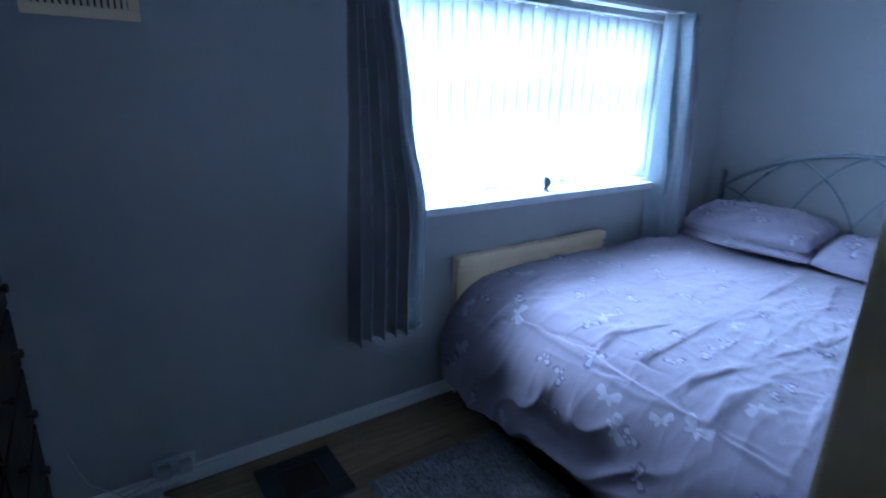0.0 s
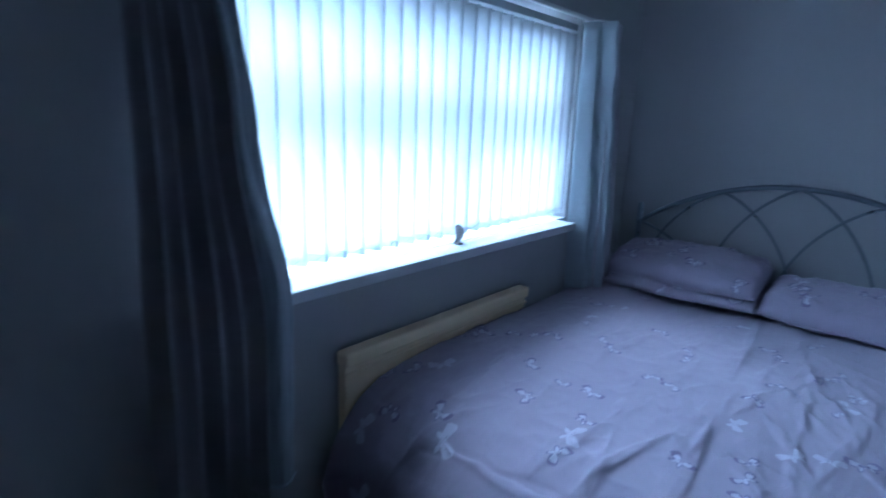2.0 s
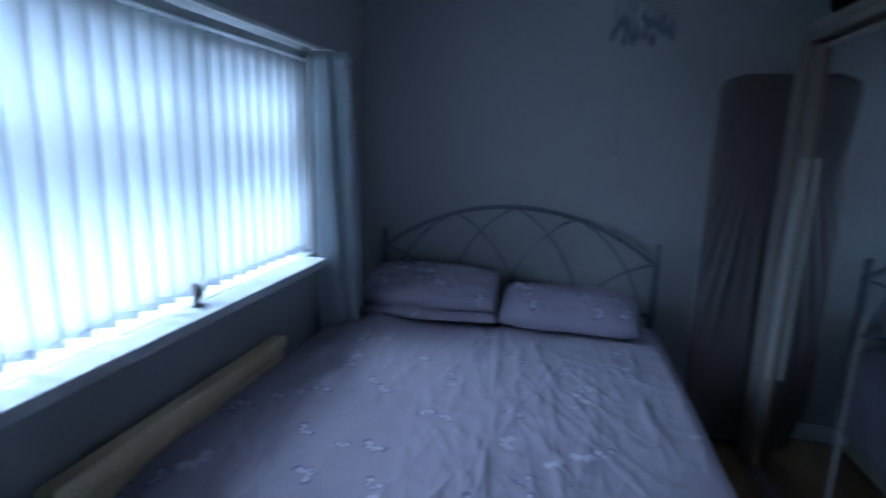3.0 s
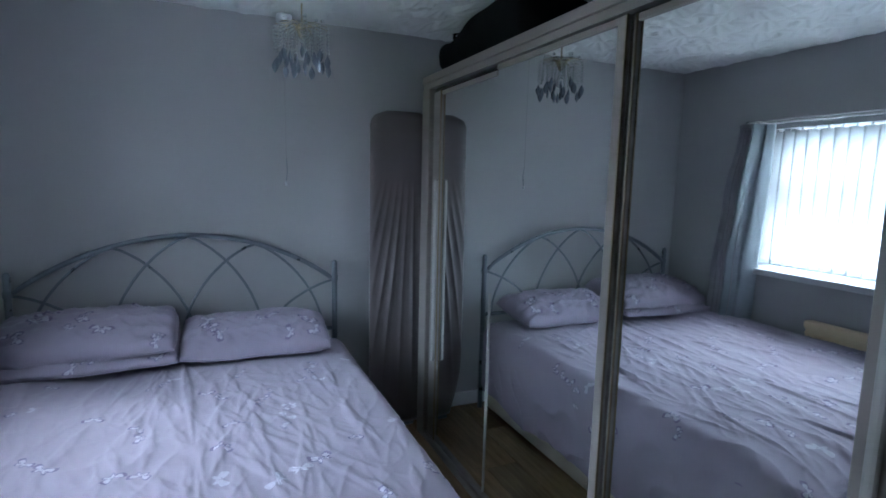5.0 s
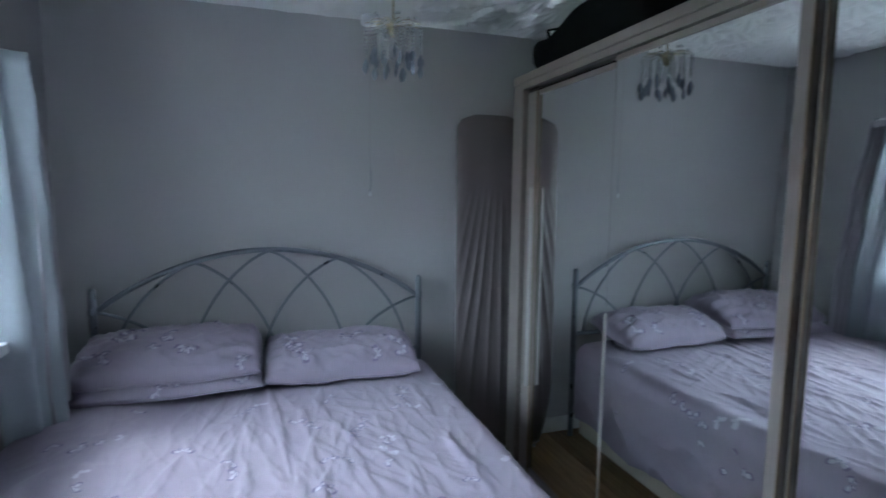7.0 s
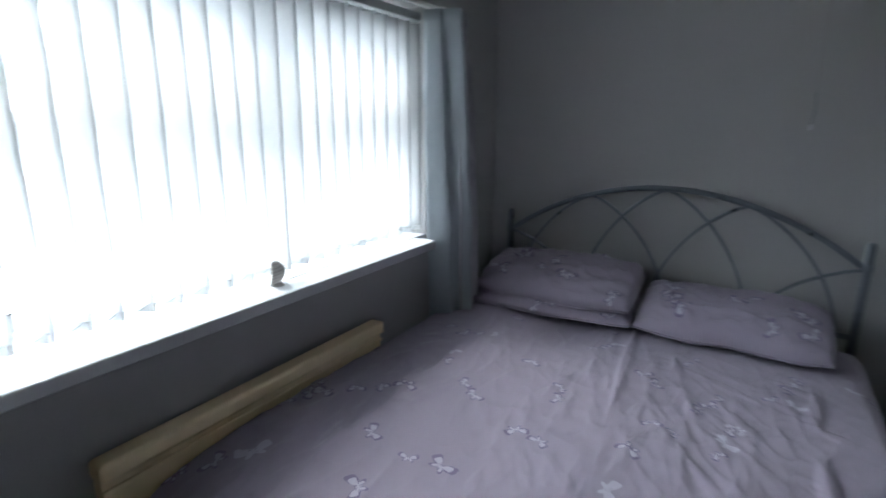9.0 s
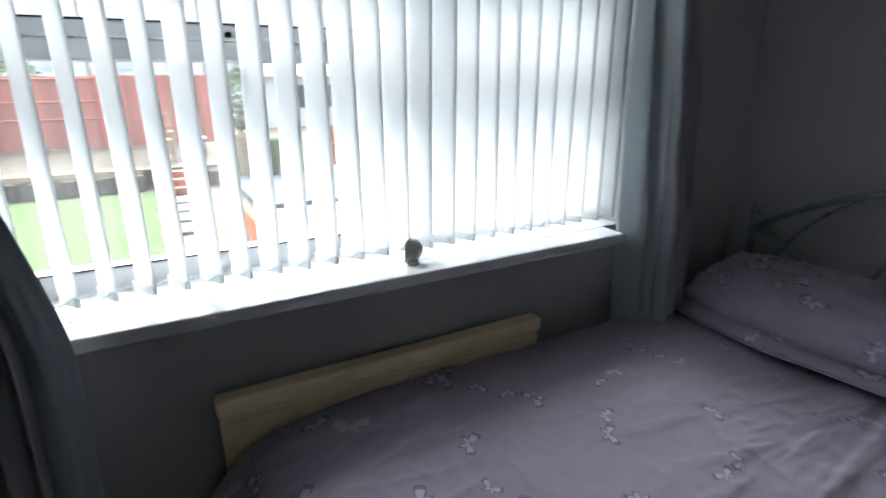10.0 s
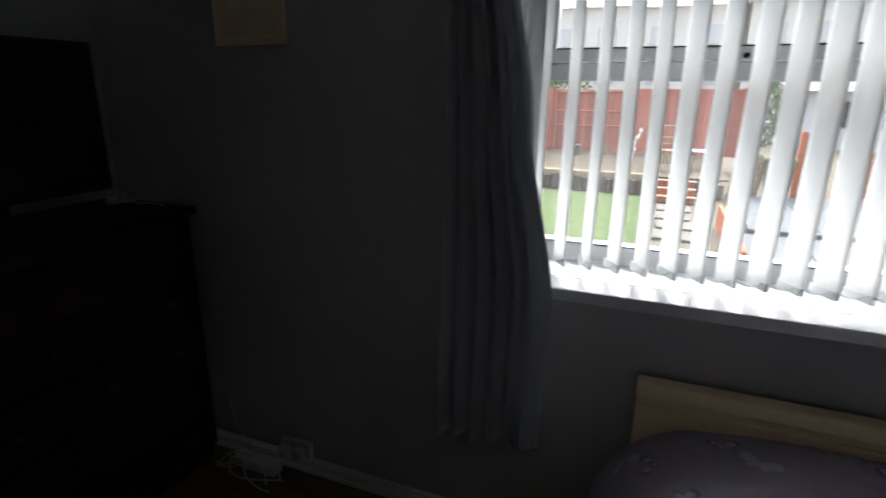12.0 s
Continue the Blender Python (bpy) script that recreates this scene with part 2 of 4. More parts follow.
box(bm, DX1 + 0.035, DX1 + 0.1, -1.6, YB - 0.1, 0, CEIL)
box(bm, XL - 0.1, DX1 + 0.1, -1.7, -1.6, 0, CEIL)
setting("wall_hall", bm, M_HALL, "plain cream wall of the small hall behind the doorway", "wall")
frame_ob = thing("door_1", (DX1, 0, 0), "tan painted door lining of the open doorway", "door frame", kind="structure")
part("jamb", B(DX1, DX1 + 0.035, -0.16, 0.027, 0, 2.05, bevel=0.004), M_JAMB, frame_ob)
part("jamb", B(DX0 - 0.03, DX0, -0.16, -0.04, 0, 2.05, bevel=0.004), M_JAMB, frame_ob)
part("head", B(DX0, DX1, -0.16, -0.04, 2.01, 2.05, bevel=0.004), M_JAMB, frame_ob)

# ceiling with a combed, leaf-like plaster relief
def ceiling():
    step = 0.0105
    nx, ny = int((XR - XL) / step), int((YW - YB) / step)
    xs, ys = np.linspace(XL, XR, nx), np.linspace(YB, YW, ny)
    X, Y = np.meshgrid(xs, ys, indexing="ij")
    rng = np.random.RandomState(4)
    cell = 0.15
    best = np.full(X.shape, 1e9)
    H = np.zeros(X.shape)
    gx, gy = np.floor(X / cell).astype(int), np.floor(Y / cell).astype(int)
    rx, ry, ra = (rng.rand(97, 89) for _ in range(3))
    for dx in (-1, 0, 1):
        for dy in (-1, 0, 1):
            cx, cy = gx + dx, gy + dy
            i, j = cx % 97, cy % 89
            px, py = (cx + 0.2 + 0.6 * rx[i, j]) * cell, (cy + 0.2 + 0.6 * ry[i, j]) * cell
            a = ra[i, j] * 1.4 + np.where((cx + cy) % 2 == 0, 0.2, 1.9)
            u = (X - px) * np.cos(a) + (Y - py) * np.sin(a)
            v = -(X - px) * np.sin(a) + (Y - py) * np.cos(a)
            d = (u * 0.8) ** 2 + (v * 1.25) ** 2
            fan = np.arctan2(v, u + 0.10)
            h = 0.021 * np.clip(0.40 + u / 0.10, 0, 1) + 0.010 * (1 - np.abs(np.sin(fan * 6.5))) ** 2 * np.clip(1 - d / (0.115 ** 2), 0, 1)
            near = d < best
            H = np.where(near, h, H)
            best = np.where(near, d, best)
    edge = np.minimum(np.minimum(X - XL, XR - X), np.minimum(Y - YB, YW - Y))
    H = 1.05 * H * np.clip(edge / 0.075, 0, 1)
    verts = np.stack([X, Y, CEIL - H], -1).reshape(-1, 3)
    idx = np.arange(nx * ny).reshape(nx, ny)
    faces = np.stack([idx[:-1, :-1], idx[:-1, 1:], idx[1:, 1:], idx[1:, :-1]], -1).reshape(-1, 4)
    me = bpy.data.meshes.new("ceiling")
    me.from_pydata(verts.tolist(), [], faces.tolist())
    me.polygons.foreach_set("use_smooth", [True] * len(me.polygons))
    me.materials.append(M_CEIL)
    tagged(new("ceiling", me), "white ceiling with combed leaf-like plaster relief", "ceiling", kind="structure")


ceiling()
setting("ceiling_slab", B(XL - 0.1, XR + 0.1, -1.7, YW + 0.30, CEIL + 0.004, CEIL + 0.12), M_CEIL, "plain white slab that closes the ceiling", "ceiling")

bm = bmesh.new()
box(bm, XL, DX1 + 0.5, YW - 0.018, YW, 0.0, 0.056, bevel=0.004)
box(bm, DX1 + 0.5, XR, YW - 0.018, YW, 0.0, 0.056, bevel=0.004)
box(bm, XL, XR, YW - 0.026, YW - 0.018, 0.0, 0.022, bevel=0.004)
box(bm, XL, XR, YW - 0.012, YW, 0.057, 0.070, bevel=0.005)
setting("baseboard", bm, M_WHITE, "white painted skirting board along the wall", "baseboard")
setting("trim", B(XR - 0.018, XR, YB, YW - 0.03, 0.0, 0.095, bevel=0.005), M_WHITE, "white painted skirting board behind the bed", "baseboard")

def window_board():
    bm = bmesh.new()
    box(bm, 1.07, 2.79, 1.838, YW - 0.001, WZ0 - 0.014, WZ0 + 0.024, bevel=0.005)
    box(bm, WX0 + 0.001, WX1 - 0.001, YW - 0.001, YW + 0.185, WZ0 + 0.002, WZ0 + 0.024)
    return bm


# window with a fixed lower light, a top-hung upper light and a mullion
win = thing("window_1", (1.9, YW + 0.12, WZ0), "white plastic window with bright daylight behind it", "window", kind="structure")
FY0, FY1 = YW + 0.18, YW + 0.25
part("window_frame", B(WX0, WX0 + 0.05, FY0, FY1, WZ0, WZ1, bevel=0.006), M_UPVC, win)
part("window_frame", B(WX1 - 0.05, WX1, FY0, FY1, WZ0, WZ1, bevel=0.006), M_UPVC, win)
part("window_frame", B(WX0 + 0.05, WX1 - 0.05, FY0, FY1, WZ0 + 0.02, WZ0 + 0.085, bevel=0.006), M_UPVC, win)
part("window_frame", B(WX0 + 0.05, WX1 - 0.05, FY0, FY1, WZ1 - 0.05, WZ1, bevel=0.006), M_UPVC, win)
part("transom", B(WX0 + 0.05, WX1 - 0.05, FY0, FY1, 1.602, 1.655, bevel=0.006), M_UPVC, win)
part("mullion", B(2.105, 2.155, FY0, FY1, WZ0 + 0.085, 1.602, bevel=0.006), M_UPVC, win)
for x0, x1 in ((WX0 + 0.05, 2.105), (2.155, WX1 - 0.05)):
    sash = part("sash", B(x0, x1, FY0 - 0.012, FY0 + 0.03, 1.656, 1.695, bevel=0.006), M_UPVC, win)
    part("sash_stile", B(x0, x0 + 0.04, FY0 - 0.012, FY0 + 0.03, 1.695, WZ1 - 0.05, bevel=0.006), M_UPVC, win)
    part("sash_stile", B(x1 - 0.04, x1, FY0 - 0.012, FY0 + 0.03, 1.695, WZ1 - 0.05, bevel=0.006), M_UPVC, win)
    part("gasket", B(x0 + 0.04, x1 - 0.04, FY0 - 0.013, FY0 - 0.006, 1.693, 1.697), M_BLACK, win)
    part("gasket", B(x0, x1, FY0 - 0.003, FY0 + 0.004, WZ0 + 0.085, WZ0 + 0.088), M_BLACK, win)
    part("handle", B((x0 + x1) / 2 - 0.007, (x0 + x1) / 2 + 0.007, FY0 - 0.035, FY0 - 0.012, 1.662, 1.676, bevel=0.004), M_BLACK, win, "small black handle")
    for z0, z1 in ((WZ0 + 0.085, 1.602), (1.695, WZ1 - 0.05)):
        p = part("pane", B(x0, x1, FY0 + 0.034, FY0 + 0.038, z0, z1), M_GLASS, win)
        p.visible_shadow = False
part("window_sill", window_board(), M_SILL, win, "glossy white painted sill board")

# floor: joint bed, then planks at the end of the file
bm = B(XL - 0.1, XR + 0.1, YB - 0.1, YW + 0.30, -0.12, -0.006)
box(bm, XL - 0.1, DX1 + 0.1, -1.7, YB - 0.1, -0.12, -0.006)
setting("floor", bm, M_GAP, "brown wood-effect laminate floor", "floor")
FLOOR = bpy.data.objects["floor"]


# ---- wardrobe ----
FY = -0.25
def wardrobe():
    w = thing("wardrobe", (2.0, -0.55, 0), "taupe sliding wardrobe with mirrored doors along the wall", "wardrobe")
    x0, x1, top = 0.44, 3.35, 2.125
    bm = bmesh.new()
    box(bm, x0, x1, YB + 0.005, FY - 0.03, top - 0.03, top)
    box(bm, x0, x1, YB + 0.005, YB + 0.02, 0.004, top - 0.03)
    box(bm, x0, x0 + 0.02, YB + 0.02, FY - 0.03, 0.004, top - 0.03)
    box(bm, x1 - 0.02, x1, YB + 0.02, FY - 0.03, 0.004, top - 0.03)
    part("carcass", bm, M_PANEL, w)
    bm = bmesh.new()
    box(bm, x0, x1, FY - 0.03, FY + 0.012, top - 0.036, top + 0.005, bevel=0.006)
    box(bm, x0, x1, FY - 0.03, FY + 0.004, top - 0.068, top - 0.036, bevel=0.003)
    part("top_rail", bm, M_FRAME, w)
    bm = bmesh.new()
    box(bm, x1 - 0.112, x1, FY - 0.03, FY + 0.01, 0.004, top - 0.068, bevel=0.006)
    part("end_post", bm, M_FRAME, w)
    part("end_post", B(x0, x0 + 0.055, FY - 0.03, FY + 0.01, 0.004, top - 0.068, bevel=0.006), M_FRAME, w)
    part("bottom_track", B(x0, x1, FY - 0.06, FY + 0.004, 0.004, 0.045, bevel=0.004), M_FRAME, w)
    # thin black sheet: the shade in the slot behind the doors, put in as colour
    part("painted_gap_shade", B(x0 + 0.055, x1 - 0.112, FY - 0.062, FY - 0.058, 0.045, top - 0.068), M_BLACK, w)
    lo = 0.05

    def door(a, b, y, mirror, stile_a, stile_b, drop=0.0):
        hi = top - 0.073 - drop
        d = part("door", B(a, b, y - 0.016, y - 0.004, lo, hi), M_PANEL, w)
        za, zb = lo + 0.03, hi - 0.022
        if mirror:
            part("mirror", B(a + stile_a * 0.5, b - stile_b * 0.5, y - 0.004, y, za, zb), M_MIRROR, d, "clear mirror glass")
        for s, p0, p1 in ((stile_a, a, a + stile_a), (stile_b, b - stile_b, b)):
            if s > 0.01:
                part("stile", B(p0, p1, y - 0.004, y + 0.012, lo, hi, bevel=0.004), M_FRAME, d)
                part("edge_trim", B(p0 - 0.001, p0 + 0.005, y + 0.006, y + 0.015, lo, hi, bevel=0.002), M_BRONZE, d)
        part("rail", B(a + stile_a, b - stile_b, y - 0.004, y + 0.008, lo, za, bevel=0.003), M_FRAME, d)
        part("rail", B(a + stile_a, b - stile_b, y - 0.004, y + 0.008, zb, hi, bevel=0.003), M_FRAME, d)
        return d

    d1 = door(2.503, 3.207, FY - 0.016, True, 0.004, 0.10, 0.022)
    part("grip", B(3.100, 3.126, FY + 0.0, FY + 0.022, 0.528, 1.558, bevel=0.008), M_ALU, d1, "pale aluminium finger grip")
    part("seam_trim", B(2.500, 2.504, FY - 0.014, FY - 0.006, 0.08, 1.05), M_ALU, d1)
    d2 = door(1.710, 2.500, FY - 0.012, True, 0.042, 0.004)
    d3 = door(0.955, 1.702, FY - 0.03, True, 0.055, 0.012)
    d4 = door(0.50, 0.978, FY - 0.008, False, 0.03, 0.05)
    part("grip", B(0.945, 0.970, FY + 0.004, FY + 0.026, 0.50, 1.545, bevel=0.008), M_ALU, d4, "pale aluminium finger grip")


wardrobe()


# ---- bed ----
BX0, BX1, BY0, BY1, BZ = 1.27, 3.46, 0.19, 1.90, 0.635
EDGE, FOOT, FAR = 0.09, 0.30, 0.06


def fold_line(x, y, ax, ay, bx, by, w, h):
    """Height of a soft crease along a line from a to b."""
    dx, dy = bx - ax, by - ay
    t = ((x - ax) * dx + (y - ay) * dy) / (dx * dx + dy * dy)
    k = 1.0 if 0 <= t <= 1 else math.exp(-((min(abs(t), abs(t - 1)) * math.hypot(dx, dy)) / 0.07) ** 2)
    t = min(1, max(0, t))
    wob = 0.012 * math.sin(9 * t + ax * 7)
    d = abs((x - ax) * dy - (y - ay) * dx) / math.hypot(dx, dy) + wob * (1 if ax > 2 else -1)
    return h * k * (0.7 * math.exp(-(d / (0.8 * w)) ** 2) + 0.3 * math.exp(-d / w))


rf = random.Random(11)
CREASES = [(3.12, 1.03, 1.5, 0.90, 0.012, 0.0085), (2.2, 0.62, 1.5, 0.72, 0.009, 0.006)]
for i in range(13):     # fan of wrinkles from the pillow towards the open side
    CREASES.append((3.08 - 0.07 * i + rf.uniform(-.05, .05), 0.80 + rf.uniform(-.10, .10), 2.80 - 0.10 * i + rf.uniform(-.1, .1), 0.42 + rf.uniform(-.06, .06), rf.uniform(0.007, 0.013), rf.uniform(0.002, 0.0055)))
for i in range(44):
    x, y, a, l = rf.uniform(1.45, 2.9), rf.uniform(0.4, 1.75), rf.uniform(-0.5, 0.9), rf.uniform(0.15, 0.55)
    CREASES.append((x, y, x + l * math.cos(a), y + l * math.sin(a) * 0.7, rf.uniform(0.008, 0.018), rf.uniform(0.002, 0.0042)))
CREASES += [(1.43, 1.78, 1.38, 0.45, 0.008, 0.010), (1.40, 1.5, 1.47, 0.9, 0.010, -0.006), (1.36, 1.2, 1.40, 0.5, 0.012, 0.007)]
for i in range(36):     # long thin pulls along the bed
    x, y, l, a = rf.uniform(1.4, 2.7), rf.uniform(0.32, 1.7), rf.uniform(0.3, 0.8), rf.uniform(-0.22, 0.30)
    CREASES.append((x, y, x + l, y + l * a, rf.uniform(0.006, 0.012), rf.uniform(0.0025, 0.006)))
for i in range(14):     # creases that run over the foot end
    y = 0.35 + 0.11 * i
    CREASES.append((1.2, y + rf.uniform(-.05, .05), 1.75 + rf.uniform(-.2, .3), y + rf.uniform(-.22, .22), rf.uniform(0.010, 0.022), rf.uniform(0.004, 0.009)))


def duvet_top(x, y):
    z = 0.02 * math.sin(math.pi * min(1, max(0, (y - BY0) / (BY1 - BY0)))) ** 0.6 + 0.045 * min(1, max(0, (y - 1.25) / 0.45)) ** 1.5
    z += 0.010 * noise.noise((x * 2.2, y * 2.2, 1.0)) + 0.003 * noise.noise((x * 7, y * 7, 4.0)) + 0.002 * noise.noise((x * 18, y * 14, 2.0)) + 0.004 * (1 - abs(noise.noise((x * 3.5, y * 8, 9.0)))) ** 7 + 0.002 * (1 - abs(noise.noise((x * 9, y * 12, 5.0)))) ** 7
    for c in CREASES:
        if min(c[0], c[2]) - 0.15 < x < max(c[0], c[2]) + 0.15 and min(c[1], c[3]) - 0.15 < y < max(c[1], c[3]) + 0.15:
            z += fold_line(x, y, *c)
    z -= 0.06 * min(1, max(0, (1.85 - x) / 0.5)) ** 1.5 * min(1, max(0, (y - 1.2) / 0.4))
    return BZ - 0.015 + z


def wrap(a, r):
    """How far out and how far down a cloth lies, a metres past the start of the rounded edge."""
    if a <= 0:
        return 0.0, 0.0
    if a < r * math.pi / 2:
        return r * math.sin(a / r), r * (1 - math.cos(a / r))
    return r, r + a - r * math.pi / 2


def cloth_point(s, t):
    """The duvet cover: s metres from the head towards the foot, t metres across from the open side."""
    ex = wrap(s - (BX1 - BX0 - FOOT), FOOT)
    x = BX1 - min(s, BX1 - BX0 - FOOT) - ex[0]
    near, far = wrap(-t + EDGE, EDGE), wrap(t - (BY1 - BY0 - FAR), FAR)
    y = BY0 + min(max(t, EDGE), BY1 - BY0 - FAR) - near[0] + far[0]
    down = math.sqrt(ex[1] ** 2 + near[1] ** 2 + far[1] ** 2) if ex[1] and (near[1] or far[1]) else ex[1] + near[1] + far[1]
    down = min(down, 0.462 + 0.012 * math.sin(s * 9 + t * 7))
    hang = max(0.0, min(1.0, (down - 0.05) / 0.3))
    z = duvet_top(x, y) - down
    if ex[1] > 0:
        x -= hang * (0.009 * math.sin(t * 13 + 1.8 * math.sin(t * 5) + 5 * z) + 0.014 * noise.noise((t * 5, z * 4, 0)) + 0.018 * (1 - abs(noise.noise((t * 4, z * 5 + t * 4, 6)))) ** 4)
        x += 0.015 * hang
    if near[1] > 0:
        y -= hang * (0.007 * math.sin(s * 11 + 1.5 * math.sin(s * 4) + 3 * z) + 0.012 * noise.noise((s * 5, z * 4, 5)) + 0.018 * (1 - abs(noise.noise((s * 4, z * 5 + s * 3, 9)))) ** 4)
        y += 0.02 * hang
    if ex[1] and (near[1] or far[1]):
        pull = min(1.0, min(ex[1], near[1] + far[1]) / 0.12)
        x += 0.05 * pull
        y += 0.05 * pull * (1 if near[1] else -1)
    return Vector((x, min(y, YW - 0.045), max(z, 0.10)))


def butterfly_mesh(place, kind):
    """A printed butterfly with four wings; place(u, v, lift) lays a point of it on the cloth."""
    bm = bmesh.new()
    n = 36
    rings = []
    for f in (0.3, 0.74, 1.0):
        ring = []
        for k in range(n):
            th = math.pi * (2 * (k + 0.5) / n - 1)
            w = abs(th)
            r = 0.20 + 1.08 * math.exp(-((w - 1.12) / 0.56) ** 4) + 0.55 * math.exp(-((w - 2.25) / 0.44) ** 4) + 0.05 * math.sin(9 * w)
            ring.append(bm.verts.new(place(f * r * math.sin(th), f * r * math.cos(th), 0.0022)))
        rings.append(ring)
    c = bm.verts.new(place(0, 0, 0.0026))
    for k in range(n):
        q = (k + 1) % n
        bm.faces.new((c, rings[0][k], rings[0][q])).material_index = 1 if kind == 2 or k % 9 == 4 else 0
        bm.faces.new((rings[0][k], rings[1][k], rings[1][q], rings[0][q])).material_index = 1 if kind and k % 6 == 2 else 0
        bm.faces.new((rings[1][k], rings[2][k], rings[2][q], rings[1][q])).material_index = 1 if kind else 0
    return bm


def bed():
    b = thing("bed", (2.4, 1.05, 0), "double divan bed made up with lilac butterfly bedding", "bed")
    part("divan_base", B(BX0 + 0.13, BX1, BY0 + 0.065, BY1 - 0.06, 0.03, 0.36, bevel=0.025, segs=3), M_DIVAN, b, "cream cloth divan base")
    part("mattress", B(BX0 + 0.19, BX1, BY0 + 0.05, BY1 - 0.07, 0.36, BZ - 0.06, bevel=0.05, segs=4), M_DIVAN, b)
    for x in (BX0 + 0.2, BX1 - 0.15):
        for y in (BY0 + 0.15, BY1 - 0.15):
            part("castor", lathe([(0, 0.0), (0.022, 0.0), (0.026, 0.012), (0.022, 0.03), (0, 0.03)], 12, (x, y, 0)), M_BLACK, b)
    part("base_seam", B((BX0 + BX1) / 2 - 0.004, (BX0 + BX1) / 2 + 0.004, BY0 + 0.061, BY0 + 0.067, 0.05, 0.34), M_BLACK, b)
    ns, nt = 500, 400
    S, Tt = (BX1 - BX0) + 0.44, (BY1 - BY0)
    cover = part("duvet_cover", grid(ns, nt, lambda i, j: cloth_point(0.05 + (S - 0.05) * i / (ns - 1), -0.45 + (Tt + 0.61) * j / (nt - 1))), M_DUVET, b, "lilac cotton cover with butterfly print", True)
    # printed butterflies lie on the cover
    rb = random.Random(5)

    def lay(p, lift):
        e = 0.004
        q = cloth_point(*p)
        n = (cloth_point(p[0] + e, p[1]) - q).cross(cloth_point(p[0], p[1] + e) - q)
        n = n.normalized() if n.length > 1e-9 else Vector((0, 0, 1))
        return q + (n if n.z >= 0 else -n) * lift

    def butterfly(s, t, a, size, kind):
        part("butterfly", butterfly_mesh(lambda u, v, lift: lay((s + size * (u * math.cos(a) - v * math.sin(a)), t + size * (u * math.sin(a) + v * math.cos(a))), lift), kind), (M_PRINT_W, M_PRINT_D), cover)

    clusters = 0
    placed = []
    while clusters < 62:
        s, t = rb.uniform(0.35, S - 0.08), rb.uniform(-0.22, Tt + 0.02)
        if any((s - q[0]) ** 2 + (t - q[1]) ** 2 < 0.18 ** 2 for q in placed):
            continue
        placed.append((s, t))
        clusters += 1
        far = s / S
        base_a = rb.uniform(0, 6.28)
        for k in range(rb.choice((1, 2, 2, 3))):
            size = (0.021 + 0.027 * far ** 1.5) * rb.uniform(0.75, 1.25)
            butterfly(s + k * 0.075 * math.cos(base_a) * (0.6 + far), t + k * 0.075 * math.sin(base_a) * (0.6 + far), base_a + rb.uniform(-0.9, 0.9), size, rb.choice((0, 1, 1, 2)))

    # headboard of bent steel tube
    hx, y0, y1 = 3.512, 0.236, 1.797
    yc, half = (y0 + y1) / 2, (y1 - y0) / 2
    hb = part("headboard", T([(hx, y0 + 0.02 + (y1 - y0 - 0.04) * k / 40, 0.965 + 0.266 * (1 - ((k - 20) / 20) ** 2) ** 0.93) for k in range(41)], 0.0135, n=10), M_STEEL, b, "silver-grey bent tube headboard", True)
    for y in (y0, y1):
        part("post", lathe([(0, 0.0), (0.0165, 0.0), (0.0165, 1.050), (0.014, 1.063), (0.006, 1.069), (0, 1.070)], 16, (hx, y, 0)), M_STEEL, hb, smooth=True)
        part("collar", lathe([(0.018, 0.945), (0.021, 0.948), (0.021, 0.975), (0.018, 0.978)], 16, (hx, y, 0)), M_STEEL, hb, smooth=True)
    part("cross_rail", T([(hx, y0, 0.66), (hx, y1, 0.66)], 0.0125, n=10), M_STEEL, hb, smooth=True)

    def arch_z(y):
        return 0.965 + 0.266 * max(0.0, 1 - ((y - yc) / (half - 0.02)) ** 2) ** 0.93

    # curved lattice bars, each from the arch down to the cross rail
    tops = [y0 + (y1 - y0) * f for f in (0.0, 0.285, 0.5, 0.722, 1.0)]
    for k, ty in enumerate(tops):
        for sgn in (-1, 1):
            end = ty + sgn * (y1 - y0) * 0.24
            if not (y0 - 0.02 < end < y1 + 0.02):
                continue
            z0 = arch_z(ty) - 0.006 if 0 < k < 4 else 0.955
            pts = []
            for q in range(15):
                f = q / 14
                pts.append((hx - 0.004 * sgn, ty + (end - ty) * (1 - (1 - f) ** 1.7), z0 - (z0 - 0.66) * f ** 1.3))
            part("lattice_bar", T(pts, 0.0075, n=8), M_STEEL, hb, smooth=True)


bed()


